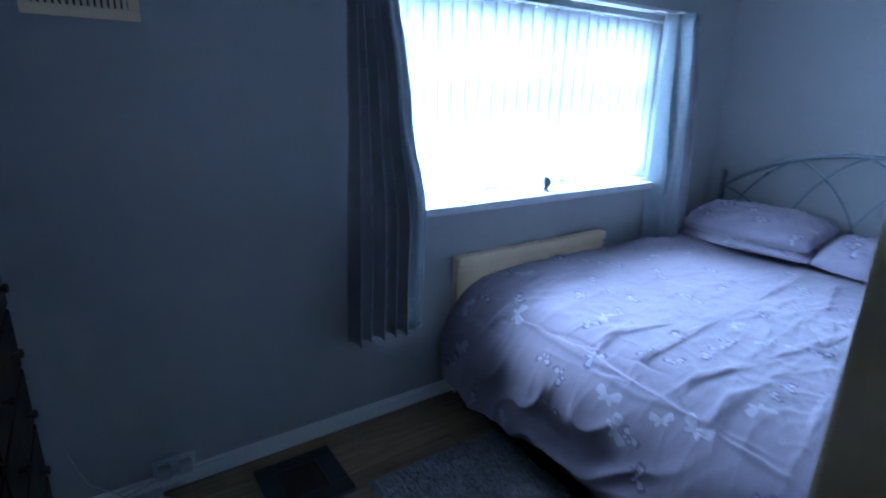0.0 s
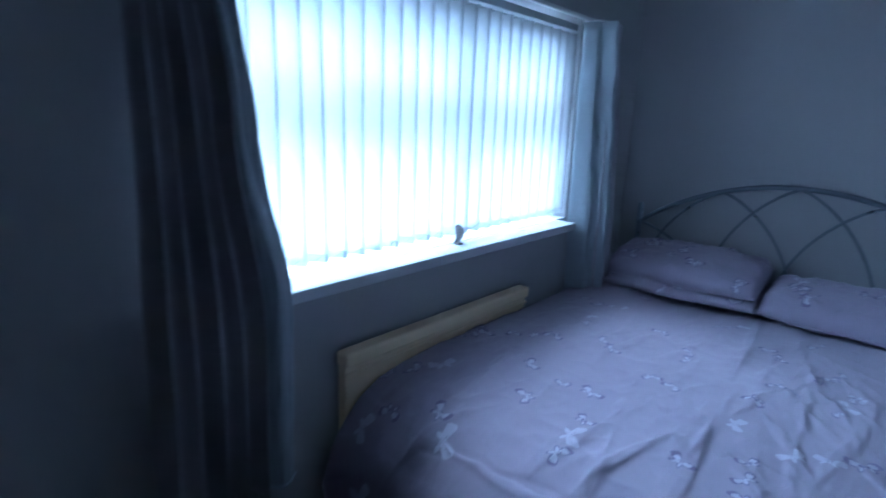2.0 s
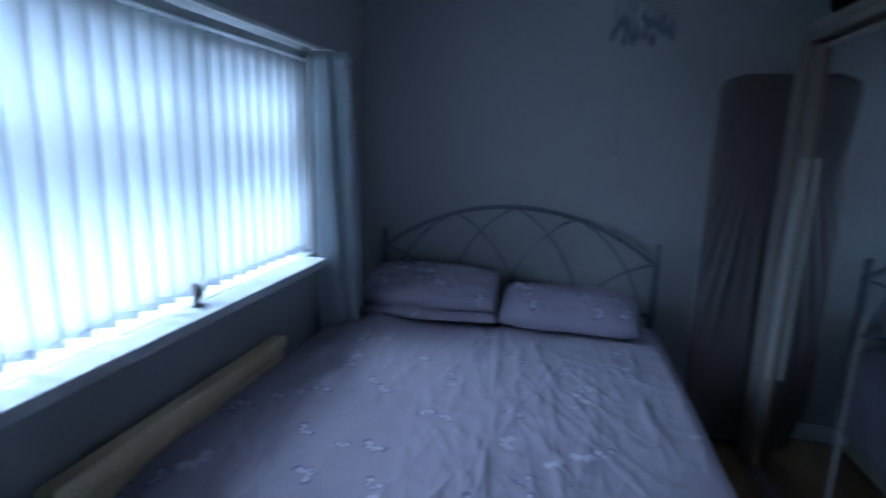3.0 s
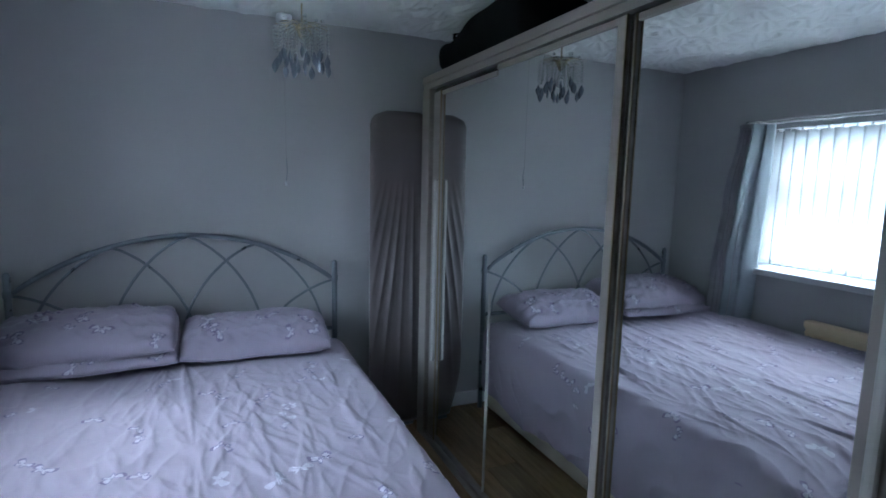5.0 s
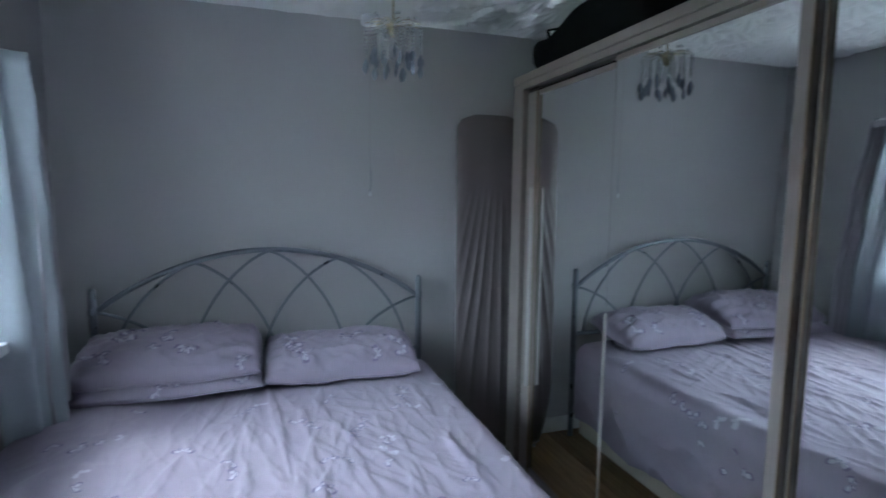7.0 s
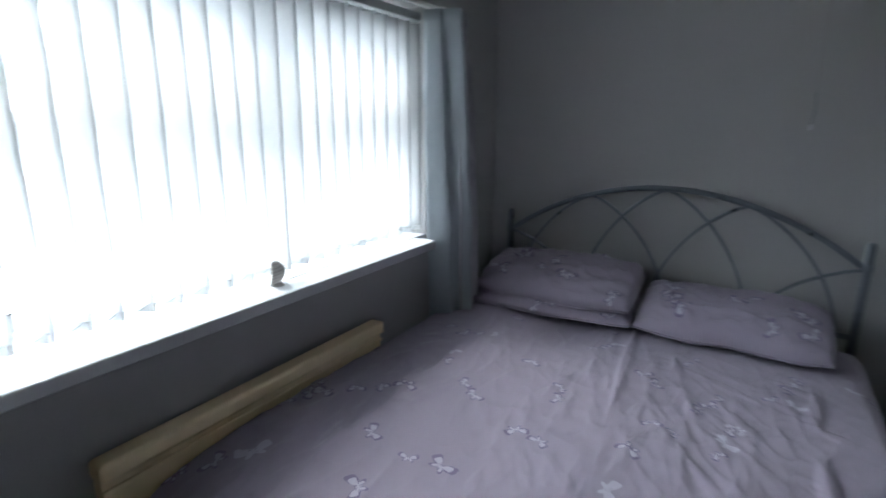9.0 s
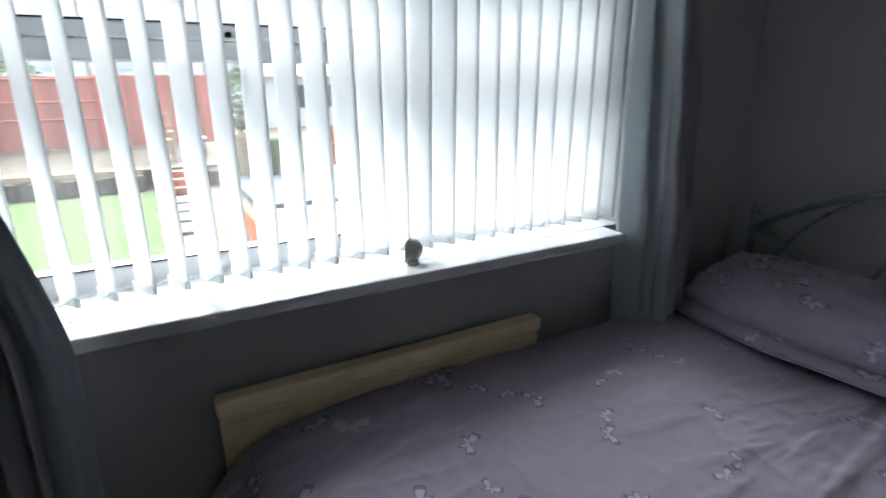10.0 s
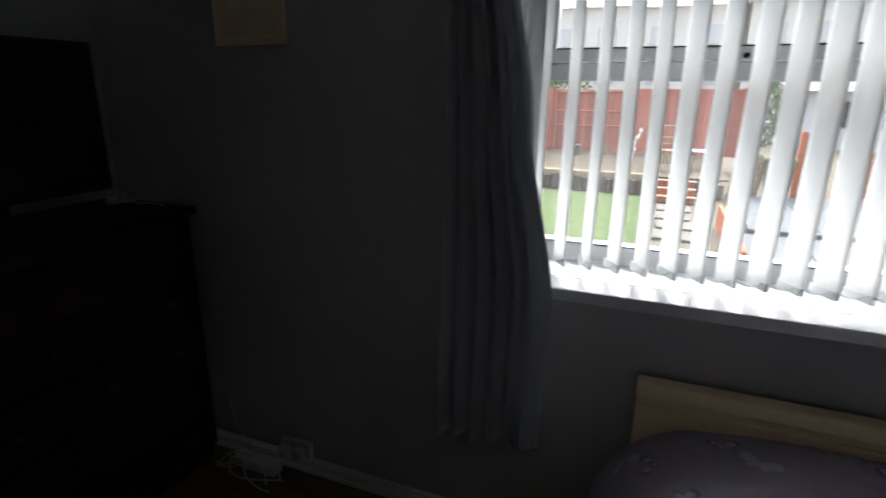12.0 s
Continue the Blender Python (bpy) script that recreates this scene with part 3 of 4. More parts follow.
def pillow(name, cx, cy, cz, lx, ly, h, tilt, turn, seed, label, plump=0.5):
    """A soft filled pillow: lx deep, ly wide, with a puckered edge and wrinkles."""
    n = 48
    r = random.Random(seed)
    ph = [r.uniform(0, 6.28) for _ in range(8)]
    m = pose(cx, cy, cz, 0, tilt, turn)

    def pt(i, j, side):
        u, v = 2 * i / (n - 1) - 1, 2 * j / (n - 1) - 1
        prof = max(0.0, (1 - abs(u) ** 2.1)) ** (plump + 0.13) * max(0.0, (1 - abs(v) ** 3.6)) ** plump
        inset = 1 - 0.07 * abs(u) ** 3 * (1 - 0.6 * abs(v))
        inset2 = 1 - 0.10 * abs(v) ** 4 - 0.04 * (1 - v * v) * math.sin(5 * v + ph[2])
        wr = 0.012 * math.sin(16 * u + 4 * v + ph[0]) * abs(v) ** 3 + 0.016 * (1 - abs(noise.noise((u * 2.2 + seed, v * 3.5 + 0.8 * u, 8)))) ** 9 + 0.011 * (1 - abs(noise.noise((u * 4 + seed, v * 7 - 2 * u, 3)))) ** 7 + 0.005 * noise.noise((u * 3 + seed, v * 4, side)) + 0.009 * noise.noise((u * 1.4, v * 1.7 + seed, 3)) + 0.004 * math.sin(9 * u + 12 * v + ph[1]) * abs(u) + 0.012 * (1 - abs(math.sin(5 * u + 6 * abs(v) + ph[3]))) ** 5 * abs(v) ** 1.5
        z = side * h / 2 * prof * (1 if side > 0 else 0.55) + wr * prof ** 0.5
        return m @ Vector((u * lx / 2 * inset2, v * ly / 2 * inset, z))
    bm = grid(n, n, lambda i, j: pt(i, j, 1))
    low = grid(n, n, lambda i, j: pt(i, n - 1 - j, -1))
    me = bpy.data.meshes.new("tmp")
    low.to_mesh(me)
    low.free()
    bm.from_mesh(me)
    bpy.data.meshes.remove(me)
    bmesh.ops.remove_doubles(bm, verts=bm.verts, dist=1e-4)
    p = thing(name, (cx, cy, cz - h / 2), label, "pillow", "pillows on the bed")
    body = part("pillow_case", bm, M_DUVET, p, smooth=True)
    rim = []
    for q in range(4 * 24 + 1):
        f = (q % 96) / 24
        k, g = int(f), f - int(f)
        u, v = ((2 * g - 1, -1), (1, 2 * g - 1), (1 - 2 * g, 1), (-1, 1 - 2 * g))[k]
        i, j = (u + 1) / 2 * (n - 1), (v + 1) / 2 * (n - 1)
        rim.append(pt(i, j, 1))
    part("piping", T(rim, 0.004, n=6, cap=False), M_DUVET, p, smooth=True)
    for c in range(11):
        i0, j0, a, size = r.uniform(1.5, n * 0.5) if c < 8 else r.uniform(10, n - 8), r.uniform(4, n - 5), r.uniform(0, 6.28), r.uniform(0.026, 0.044)
        def place(u, v, lift):
            di, dj = size * (u * math.cos(a) - v * math.sin(a)), size * (u * math.sin(a) + v * math.cos(a))
            return pt(min(n - 1.2, max(0.2, i0 + di / lx * n)), min(n - 1.2, max(0.2, j0 + dj / ly * n)), 1) + m.to_3x3() @ Vector((0, 0, lift))
        bm = butterfly_mesh(place, (1, 1, 2)[c % 3])
        part("butterfly", bm, (M_PRINT_W, M_PRINT_D), body)


pillow("pillow", 3.27, 1.44, 0.700, 0.48, 0.78, 0.12, -3, 2, 1, "lilac pillow lying flat under another by the curtain")
pillow("pillow", 3.30, 1.435, 0.775, 0.46, 0.75, 0.20, -10, 1, 2, "plump lilac butterfly pillow on top of another pillow", 0.33)
pillow("pillow", 3.30, 0.69, 0.708, 0.44, 0.73, 0.21, -9, -2, 3, "creased lilac butterfly pillow beside the stacked pair", 0.33)


# ---- window wall things ----
def heater():
    h = thing("panel_radiator", (1.9, 1.90, 0.25), "slim cream panel radiator fixed below the window", "radiator")
    x0, x1 = 1.378, 2.445
    part("body", B(x0, x1, 1.885, 1.925, 0.30, 0.735, bevel=0.006), M_CREAM, h)
    bm = bmesh.new()
    box(bm, x0 - 0.004, x1 + 0.004, 1.868, 1.93, 0.705, 0.757, bevel=0.012, segs=3)
    part("top_cap", bm, M_CREAM, h)
    part("front_lip", B(x0, x1, 1.878, 1.886, 0.672, 0.685, bevel=0.003), M_CREAM, h)
    for x in (x0 + 0.15, x1 - 0.15):
        part("bracket", B(x, x + 0.03, 1.925, YW, 0.4, 0.6), M_CREAM, h)
    part("pipe", T([(x0 + 0.02, 1.905, 0.32), (x0 + 0.02, 1.905, 0.0)], 0.0075), M_WHITE, h)


heater()


def curtain(name, cloth, satin, z0, z1, pleats, y, label, start=0.0):
    """A gathered curtain with a pale satin leading edge. cloth(v): its two ends in x, satin(u, v): x and y, both by the height v from 0 to 1."""
    c = thing(name, (sum(cloth(0)) / 2, y, z0), label, "curtain", "curtains at the window")
    nu, nv = pleats * 20 + 1, 32

    def pt(i, j):
        u, v = i / (nu - 1), j / (nv - 1)
        a, b = cloth(v)
        ph = math.pi * pleats * u
        amp = (0.076 - 0.024 * v) * (0.8 + 0.2 * math.sin(3.1 * u * pleats + 1.0))
        fold = math.sin(ph + start + 0.2 * math.sin(4 * v + 5 * u) * math.sin(math.pi * u)) ** 2
        sag = 0.014 * noise.noise((u * 4, v * 2.5, 7.0)) + 0.005 * noise.noise((u * 11, v * 7, 2.0))
        x = a + (b - a) * (u + 0.012 * math.sin(2 * ph) + 0.012 * noise.noise((u * 5, v * 2, 3)))
        return Vector((x, y + 0.5 * amp - amp * fold + sag, z0 + (z1 - z0) * v + (0.010 * math.sin(2 * ph) if j == 0 else 0)))
    part("cloth", thicken(grid(nu, nv, pt), 0.003), M_CURTAIN, c, smooth=True)

    def le(i, j):
        u, v = i / 24, j / (nv - 1)
        x, yy = satin(u, v)
        ripple = 0.009 * noise.noise((u * 3, v * 6, 1)) + 0.006 * noise.noise((u * 8, v * 16, 4))
        return Vector((x, yy + ripple, z0 + 0.012 + (z1 - z0 - 0.012) * v))
    edge = part("satin_edge", thicken(grid(25, nv, le), 0.002), M_LINING, c, "pale shiny satin edge", smooth=True)
    part("hem", T([le(i, 0) + Vector((0, 0, 0.004)) for i in range(25)], 0.005, n=6), M_LINING, edge, smooth=True)
    ends = cloth(1)
    part("heading_tape", B(ends[0], ends[1], y - 0.012, y + 0.012, z1 - 0.03, z1 + 0.006, bevel=0.004), M_CURTAIN, c)
    for k in range(pleats + 1):
        x = ends[0] + 0.01 + (ends[1] - ends[0] - 0.02) * k / pleats
        part("hook", T([(x, y, z1), (x, y + 0.03, z1 + 0.012), (x, 1.862, z1 + 0.010)], 0.0025, n=5), M_WHITE, c)
    return c


def ease(v, *stops):
    """A value that runs smoothly through evenly spaced stops as v goes from 0 to 1."""
    f = min(0.9999, max(0.0, v)) * (len(stops) - 1)
    k = int(f)
    g = f - k
    return stops[k] + (stops[k + 1] - stops[k]) * g * g * (3 - 2 * g)


curtain("curtain", lambda v: (ease(v, 0.765, 0.775, 0.79, 0.80), ease(v, 1.045, 1.055, 0.995, 0.940)),
        lambda u, v: (ease(v, 1.020, 1.030, 0.970, 0.915) + u * ease(v, 0.093, 0.096, 0.078, 0.062), 1.797 - 0.045 * math.sin(math.pi * (0.08 + 0.80 * u)) ** 0.8 + 0.004 * math.sin(9 * u + 3 * v)),
        0.50, 1.958, 5, 1.775, "grey pleated curtain with pale satin edge hanging by the window")
curtain("curtain", lambda v: (ease(v, 2.90, 2.88, 2.85, 2.80), ease(v, 3.07, 3.05, 3.00, 2.93)),
        lambda u, v: (ease(v, 2.795, 2.790, 2.770, 2.757) + u * ease(v, 0.145, 0.130, 0.112, 0.055), 1.868 - (0.120 + 0.025 * v) * u ** 0.8 + 0.015 * math.sin(11 * u + 2.5 * v)),
        0.47, 1.958, 4, 1.79, "grey pleated curtain with pale satin edge beside the bed head", math.pi / 2)


def curtain_rail():
    r = thing("curtain_rail", (1.9, 1.87, 1.96), "white curtain rail fixed above the window", "curtain rail")
    part("rail", B(0.78, 2.95, 1.862, 1.880, 1.966, 1.984, bevel=0.004), M_WHITE, r)
    for x in (0.85, 1.9, 2.90):
        part("bracket", B(x - 0.012, x + 0.012, 1.88, YW, 1.967, 1.992, bevel=0.003), M_WHITE, r)
    for x in (0.775, 2.955):
        part("end_stop", lathe([(0, 0.0), (0.012, 0.004), (0.015, 0.014), (0.012, 0.026), (0, 0.03)], 12, (x, 1.871, 1.962)), M_STEEL, r, smooth=True)


curtain_rail()

# vertical blind: every slat hangs turned the same way
SL_W, SL_S, SL_Y, SL_A, SL_X = 0.089, 0.0775, 1.985, 28, 0.954


def blind():
    b = thing("vertical_blind", (1.9, SL_Y, 1.96), "white cloth vertical blind half turned across the window", "blind")
    part("headrail", B(WX0 + 0.01, WX1 - 0.01, SL_Y - 0.022, SL_Y + 0.022, 1.938, 1.972, bevel=0.005), M_UPVC, b, "white plastic headrail")
    z0, z1 = 1.055, 1.922
    nv, nu = 14, 7

    def slat_mesh(seed):
        r = random.Random(seed)
        tw = r.uniform(-2.5, 2.5)

        def pt(i, j):
            u, v = i / (nu - 1) - 0.5, j / (nv - 1)
            bow = 0.007 * (1 - (2 * u) ** 2) + 0.003 * math.sin(3 * v + seed)
            a = radians(tw) * (1 - v)
            x, y = u * SL_W * math.cos(a) - bow * math.sin(a), u * SL_W * math.sin(a) + bow * math.cos(a)
            return Vector((x + 0.002 * math.sin(2.2 * v + seed), y, (z1 - z0) * (v - 1)))
        return pt
    n = int((WX1 - SL_X - 0.02) / SL_S) + 1
    for k in range(n):
        x = SL_X + SL_S * k
        s = bmesh_ob("slat", thicken(grid(nu, nv, slat_mesh(k)), 0.0006), M_SLAT, smooth=True)
        s.parent = b
        s.location = (x - 1.9, 0, z1 - 1.96)
        ry = random.Random(k + 50)
        s.rotation_euler = (0, 0, radians(90 + SL_A + ry.uniform(-2.5, 2.5)))
        BASE[s] = Vector((0, 0, 0))
        weight = bmesh_ob("weight", B(-SL_W / 2 + 0.002, SL_W / 2 - 0.002, -0.0012, 0.0075, -(z1 - z0) - 0.001, -(z1 - z0) + 0.022, bevel=0.001), M_SLAT)
        weight.parent = s
        hk = bmesh_ob("hook", B(-0.006, 0.006, -0.002, 0.004, -0.002, 0.022), M_UPVC)
        hk.parent = s
    # bottom chains
    for off in (-0.03, 0.03):
        pts = []
        for k in range(n - 1):
            xa = SL_X + SL_S * k
            for q in range(6):
                f = q / 6
                dxo, dyo = off * math.cos(radians(90 + SL_A)), off * math.sin(radians(90 + SL_A))
                pts.append((xa + dxo + SL_S * f, SL_Y + dyo, 1.078 - 0.016 * math.sin(math.pi * f)))
        part("chain", T(pts, 0.0011, n=5), M_UPVC, b, "thin white bead chain")
    part("pull_cord", T([(WX1 - 0.03, SL_Y - 0.03, 1.94), (WX1 - 0.032, SL_Y - 0.034, 1.5), (WX1 - 0.03, SL_Y - 0.03, 1.12)], 0.0018, n=6), M_UPVC, b)


blind()


def shell():
    s = thing("shell_ornament", (1.975, 1.925, 1.024), "small ribbed pale shell standing on the window sill", "ornament")

    turn = pose(1.975, 1.925, 1.024, 0, 0, 14)

    def pt(i, j):
        f = i / 36
        rib = 1 + 0.03 * math.sin(f * 13 * 2 * math.pi)
        a = 2 * math.pi * j / 28
        rr = math.sqrt(max(0.002, 1 - (2 * min(1, 0.10 + 0.90 * f) - 1) ** 2))
        w = 0.037 * rr * rib * (0.94 + 0.10 * f)
        return turn @ Vector((w * math.cos(a), 0.24 * w * math.sin(a) + 0.014 * (2 * f - 1) ** 2 - 0.006, 0.004 + 0.074 * f))
    bm = grid(37, 28, pt, True)
    bm.faces.ensure_lookup_table()
    for k, f in enumerate(bm.faces):
        f.material_index = 1 if (k // 28) % 5 == 2 else 0
    part("shell", bm, (M_SHELL, M_SHELL_D), s, smooth=True)
    part("foot", lathe([(0, 0), (0.020, 0), (0.020, 0.006), (0.016, 0.010), (0, 0.010)], 16, (1.975, 1.925, 1.0242)), M_SHELL, s, smooth=True)


shell()


def vent():
    v = thing("wall_vent", (0.02, YW - 0.01, 1.72), "cream slotted plastic air vent high on the wall", "vent")
    x0, x1, z0, z1 = -0.140, 0.162, 1.712, 1.93
    part("backing", B(x0 + 0.01, x1 - 0.01, YW - 0.006, YW - 0.002, z0 + 0.01, z1 - 0.01), M_BLACK, v)
    bm = bmesh.new()
    for a in ((x0, x1, z0, z0 + 0.032), (x0, x1, z1 - 0.032, z1), (x0, x0 + 0.03, z0 + 0.032, z1 - 0.032), (x1 - 0.03, x1, z0 + 0.032, z1 - 0.032)):
        box(bm, a[0], a[1], YW - 0.016, YW - 0.004, a[2], a[3], bevel=0.003)
    part("frame", bm, M_CREAM, v)
    part("crossbar", B(x0 + 0.03, x1 - 0.03, YW - 0.015, YW - 0.006, 1.814, 1.828), M_CREAM, v)
    n = 14
    for k in range(n):
        x = x0 + 0.03 + (x1 - x0 - 0.06) * (k + 0.5) / n
        part("slat", B(x - 0.0055, x + 0.0055, YW - 0.014, YW - 0.006, z0 + 0.032, z1 - 0.032), M_CREAM, v)


vent()


def socket():
    s = thing("wall_socket", (0.08, YW - 0.01, 0.06), "white double wall socket with plugs just above the skirting", "socket")
    part("plate", B(0.0, 0.15, YW - 0.03, YW - 0.002, 0.072, 0.150, bevel=0.006), M_UPVC, s)
    for x in (0.035, 0.108):
        p = part("plug", B(x - 0.024, x + 0.024, YW - 0.07, YW - 0.03, 0.080, 0.130, bevel=0.008), M_UPVC, s)
    part("switch", B(0.064, 0.078, YW - 0.034, YW - 0.03, 0.132, 0.146, bevel=0.002), M_UPVC, s)


socket()


def extension_lead():
    e = thing("extension_lead", (-0.13, 1.86, 0.0), "tangle of white cables and a plug block on the floor", "cable")
    part("plug_block", B(-0.20, 0.02, 1.84, 1.90, 0.004, 0.05, bevel=0.008), M_UPVC, e)
    for k in range(4):
        pts = []
        for q in range(22):
            f = q / 21
            pts.append((-0.26 + 0.30 * f + 0.03 * math.sin(7 * f + k), 1.80 + 0.04 * math.sin(5 * f + 2 * k) + 0.01 * k, 0.012 + 0.05 * abs(math.sin(3 * f + k)) * (1 - f) + 0.03 * k * (1 - f) * f))
        part("cable", T(pts, 0.0035, n=6), M_CABLE, e, smooth=True)
    part("cable", T([(-0.24, 1.90, 0.30), (-0.2, 1.89, 0.17), (-0.1, 1.88, 0.07), (0.04, 1.885, 0.10), (0.035, 1.90, 0.135)], 0.0035, n=6), M_CABLE, e, smooth=True)


extension_lead()


# ---- chest, television and small things ----
def chest():
    x0, x1, y0, y1, top = XL + 0.03, -0.30, 0.70, 1.90, 1.13
    c = thing("chest_of_drawers", (-0.54, 1.2, 0), "dark-stained wooden chest of drawers against the side wall", "chest of drawers")
    part("carcass", B(x0, x1 - 0.02, y0 + 0.015, y1 - 0.015, 0.06, top - 0.03, bevel=0.004), M_DARKWOOD, c)
    part("top", B(x0, x1 + 0.012, y0, y1, top - 0.03, top, bevel=0.008), M_DARKWOOD, c)
    part("plinth", B(x0, x1 - 0.03, y0 + 0.03, y1 - 0.03, 0.0, 0.06), M_DARKWOOD, c)
    rows = 5
    for k in range(rows):
        za = 0.08 + (top - 0.125) * k / rows
        zb = 0.08 + (top - 0.125) * (k + 1) / rows - 0.012
        for a, b in ((y0 + 0.03, (y0 + y1) / 2 - 0.008), ((y0 + y1) / 2 + 0.008, y1 - 0.03)):
            d = part("drawer", B(x1 - 0.021, x1, a, b, za, zb, bevel=0.005), M_DARKWOOD, c)
            for y in (a + (b - a) * 0.25, a + (b - a) * 0.75):
                kb = lathe([(0.0, 0.0), (0.007, 0.0), (0.006, 0.012), (0.014, 0.018), (0.013, 0.026), (0, 0.029)], 12)
                bmesh.ops.transform(kb, matrix=pose(x1, y, (za + zb) / 2, 0, 90, 0), verts=kb.verts)
                part("knob", kb, M_KNOB, d, smooth=True)


chest()


def television():
    t = thing("television", (-0.55, 1.25, 1.13), "black flat-screen television standing on the chest", "television")
    part("bezel", B(-0.585, -0.555, 0.95, 1.77, 1.20, 1.72, bevel=0.006), M_TV, t)
    part("screen", B(-0.556, -0.5525, 0.965, 1.755, 1.22, 1.705), M_SCREEN, t, "dark switched-off screen")
    part("neck", B(-0.58, -0.56, 1.31, 1.41, 1.14, 1.21), M_TV, t)
    part("foot", B(-0.66, -0.48, 1.21, 1.51, 1.131, 1.145, bevel=0.004), M_TV, t)


television()
bm = B(-0.60, -0.56, 1.82, 1.86, 1.131, 1.17, bevel=0.006)
solid("plug_adapter", bm, M_UPVC, (-0.58, 1.84, 1.131), "small white plug adapter on the chest", "adapter")
solid("charging_cable", T([(-0.56, 1.84, 1.145), (-0.52, 1.83, 1.136), (-0.46, 1.86, 1.135), (-0.42, 1.85, 1.135), (-0.38, 1.83, 1.135)], 0.004, n=6), M_CABLE, (-0.38, 1.7, 1.131), "white charging cable lying on the chest", "cable", smooth=True)
solid("remote_puck", lathe([(0, 0.0), (0.022, 0.0), (0.026, 0.01), (0.022, 0.026), (0, 0.03)], 16, (-0.60, 1.79, 1.131)), M_UPVC, (-0.60, 1.79, 1.131), "small round white gadget on the chest", "gadget", smooth=True)


# ---- floor things ----
def rug():
    r = random.Random(8)
    x0, x1, y0, y1 = 0.71, 1.37, 0.44, 1.54
    nx, ny = 90, 150

    def pt(i, j):
        u, v = i / (nx - 1), j / (ny - 1)
        wob = 0.012 * noise.noise((u * 8, v * 14, 2))
        e = min(u, 1 - u, v, 1 - v)
        z = 0.004 + (0.016 + 0.011 * r.random()) * min(1, e / 0.03)
        return Vector((x0 + (x1 - x0) * u + wob + 0.004 * r.random(), y0 + (y1 - y0) * v + wob + 0.004 * r.random(), z))
    solid("rug", grid(nx, ny, pt), M_RUG, (1.04, 1.0, 0), "grey mottled shaggy rug beside the bed", "rug")


rug()


def floor_frame():
    f = thing("floor_frame", (0.50, 1.68, 0), "flat black rectangular tray lying on the floor by the skirting", "tray")
    x0, x1, y0, y1 = 0.34, 0.66, 1.525, 1.835
    part("base", B(x0 + 0.07, x1 - 0.07, y0 + 0.07, y1 - 0.05, 0.003, 0.008), M_DARKWOOD, f)
    bm = bmesh.new()
    for a in ((x0, x1, y1 - 0.055, y1), (x0, x1, y0, y0 + 0.075), (x0, x0 + 0.075, y0 + 0.075, y1 - 0.055), (x1 - 0.075, x1, y0 + 0.075, y1 - 0.055)):
        box(bm, a[0], a[1], a[2], a[3], 0.002, 0.022, bevel=0.005)
    part("rim", bm, M_MAT, f)


floor_frame()


# ---- by the head wall ----
def ironing_board():
    b = thing("ironing_board", (3.44, -0.1, 0), "folded ironing board in a dark creased cover standing on end", "ironing board")
    y0, y1, z0, z1 = -0.36, 0.045, 0.04, 1.945
    n, mrows = 140, 70

    def outline(v):
        """Half width and centre along the height: square round-cornered head, tapering down to the nose."""
        z = z0 + (z1 - z0) * v
        half = (y1 - y0) / 2
        if v < 0.2:
            half *= 0.62 + 0.38 * math.sin(v / 0.2 * math.pi / 2)
        top = z1 - z
        if top < 0.09:
            half -= 0.09 - math.sqrt(max(0, 0.09 ** 2 - (0.09 - top) ** 2))
        return half

    def pt(i, j):
        v = i / (mrows - 1)
        z = z0 + (z1 - z0) * v
        half = outline(v)
        front = j < n // 2
        q = -1 + 4 * j / n if front else 3 - 4 * j / n
        y = (y0 + y1) / 2 + half * q
        x = (-0.022 if front else 0.022) * math.sqrt(max(0.0, 1 - abs(q) ** 6))
        ray = (y + 0.22) / (1.18 - v)
        crease = (1 - abs(math.sin(ray * 36 + 1.3 * noise.noise((ray * 5, v * 1.5, 5))))) ** 1.6 * (0.55 + 0.6 * noise.noise((ray * 6, v * 2, 8)))
        reach = min(1, max(0.0, 3.0 * (0.80 - v))) * min(1, max(0.25, 4 * (v - 0.05)))
        folds = -0.034 * max(0.0, crease) * reach * math.sqrt(max(0.0, 1 - q * q)) + 0.004 * noise.noise((y * 9, v * 5, 2))
        lean = 3.428 + 0.02 * v
        return Vector((lean + x + (folds if x < 0 else 0), y, z))
    cv = grid(mrows, n, pt, True)
    bmesh.ops.holes_fill(cv, edges=[e for e in cv.edges if e.is_boundary])
    part("cover", cv, M_BOARD, b, "dark taupe creased satin cover", True)
    for y in (-0.2, -0.1):
        part("leg", T([(3.475, y, 1.45), (3.475, y, 0.3), (3.44, y, 0.02)], 0.011), M_STEEL, b, smooth=True)
    part("foot_bar", T([(3.44, -0.25, 0.014), (3.44, -0.05, 0.014)], 0.013), M_STEEL, b, smooth=True)


ironing_board()


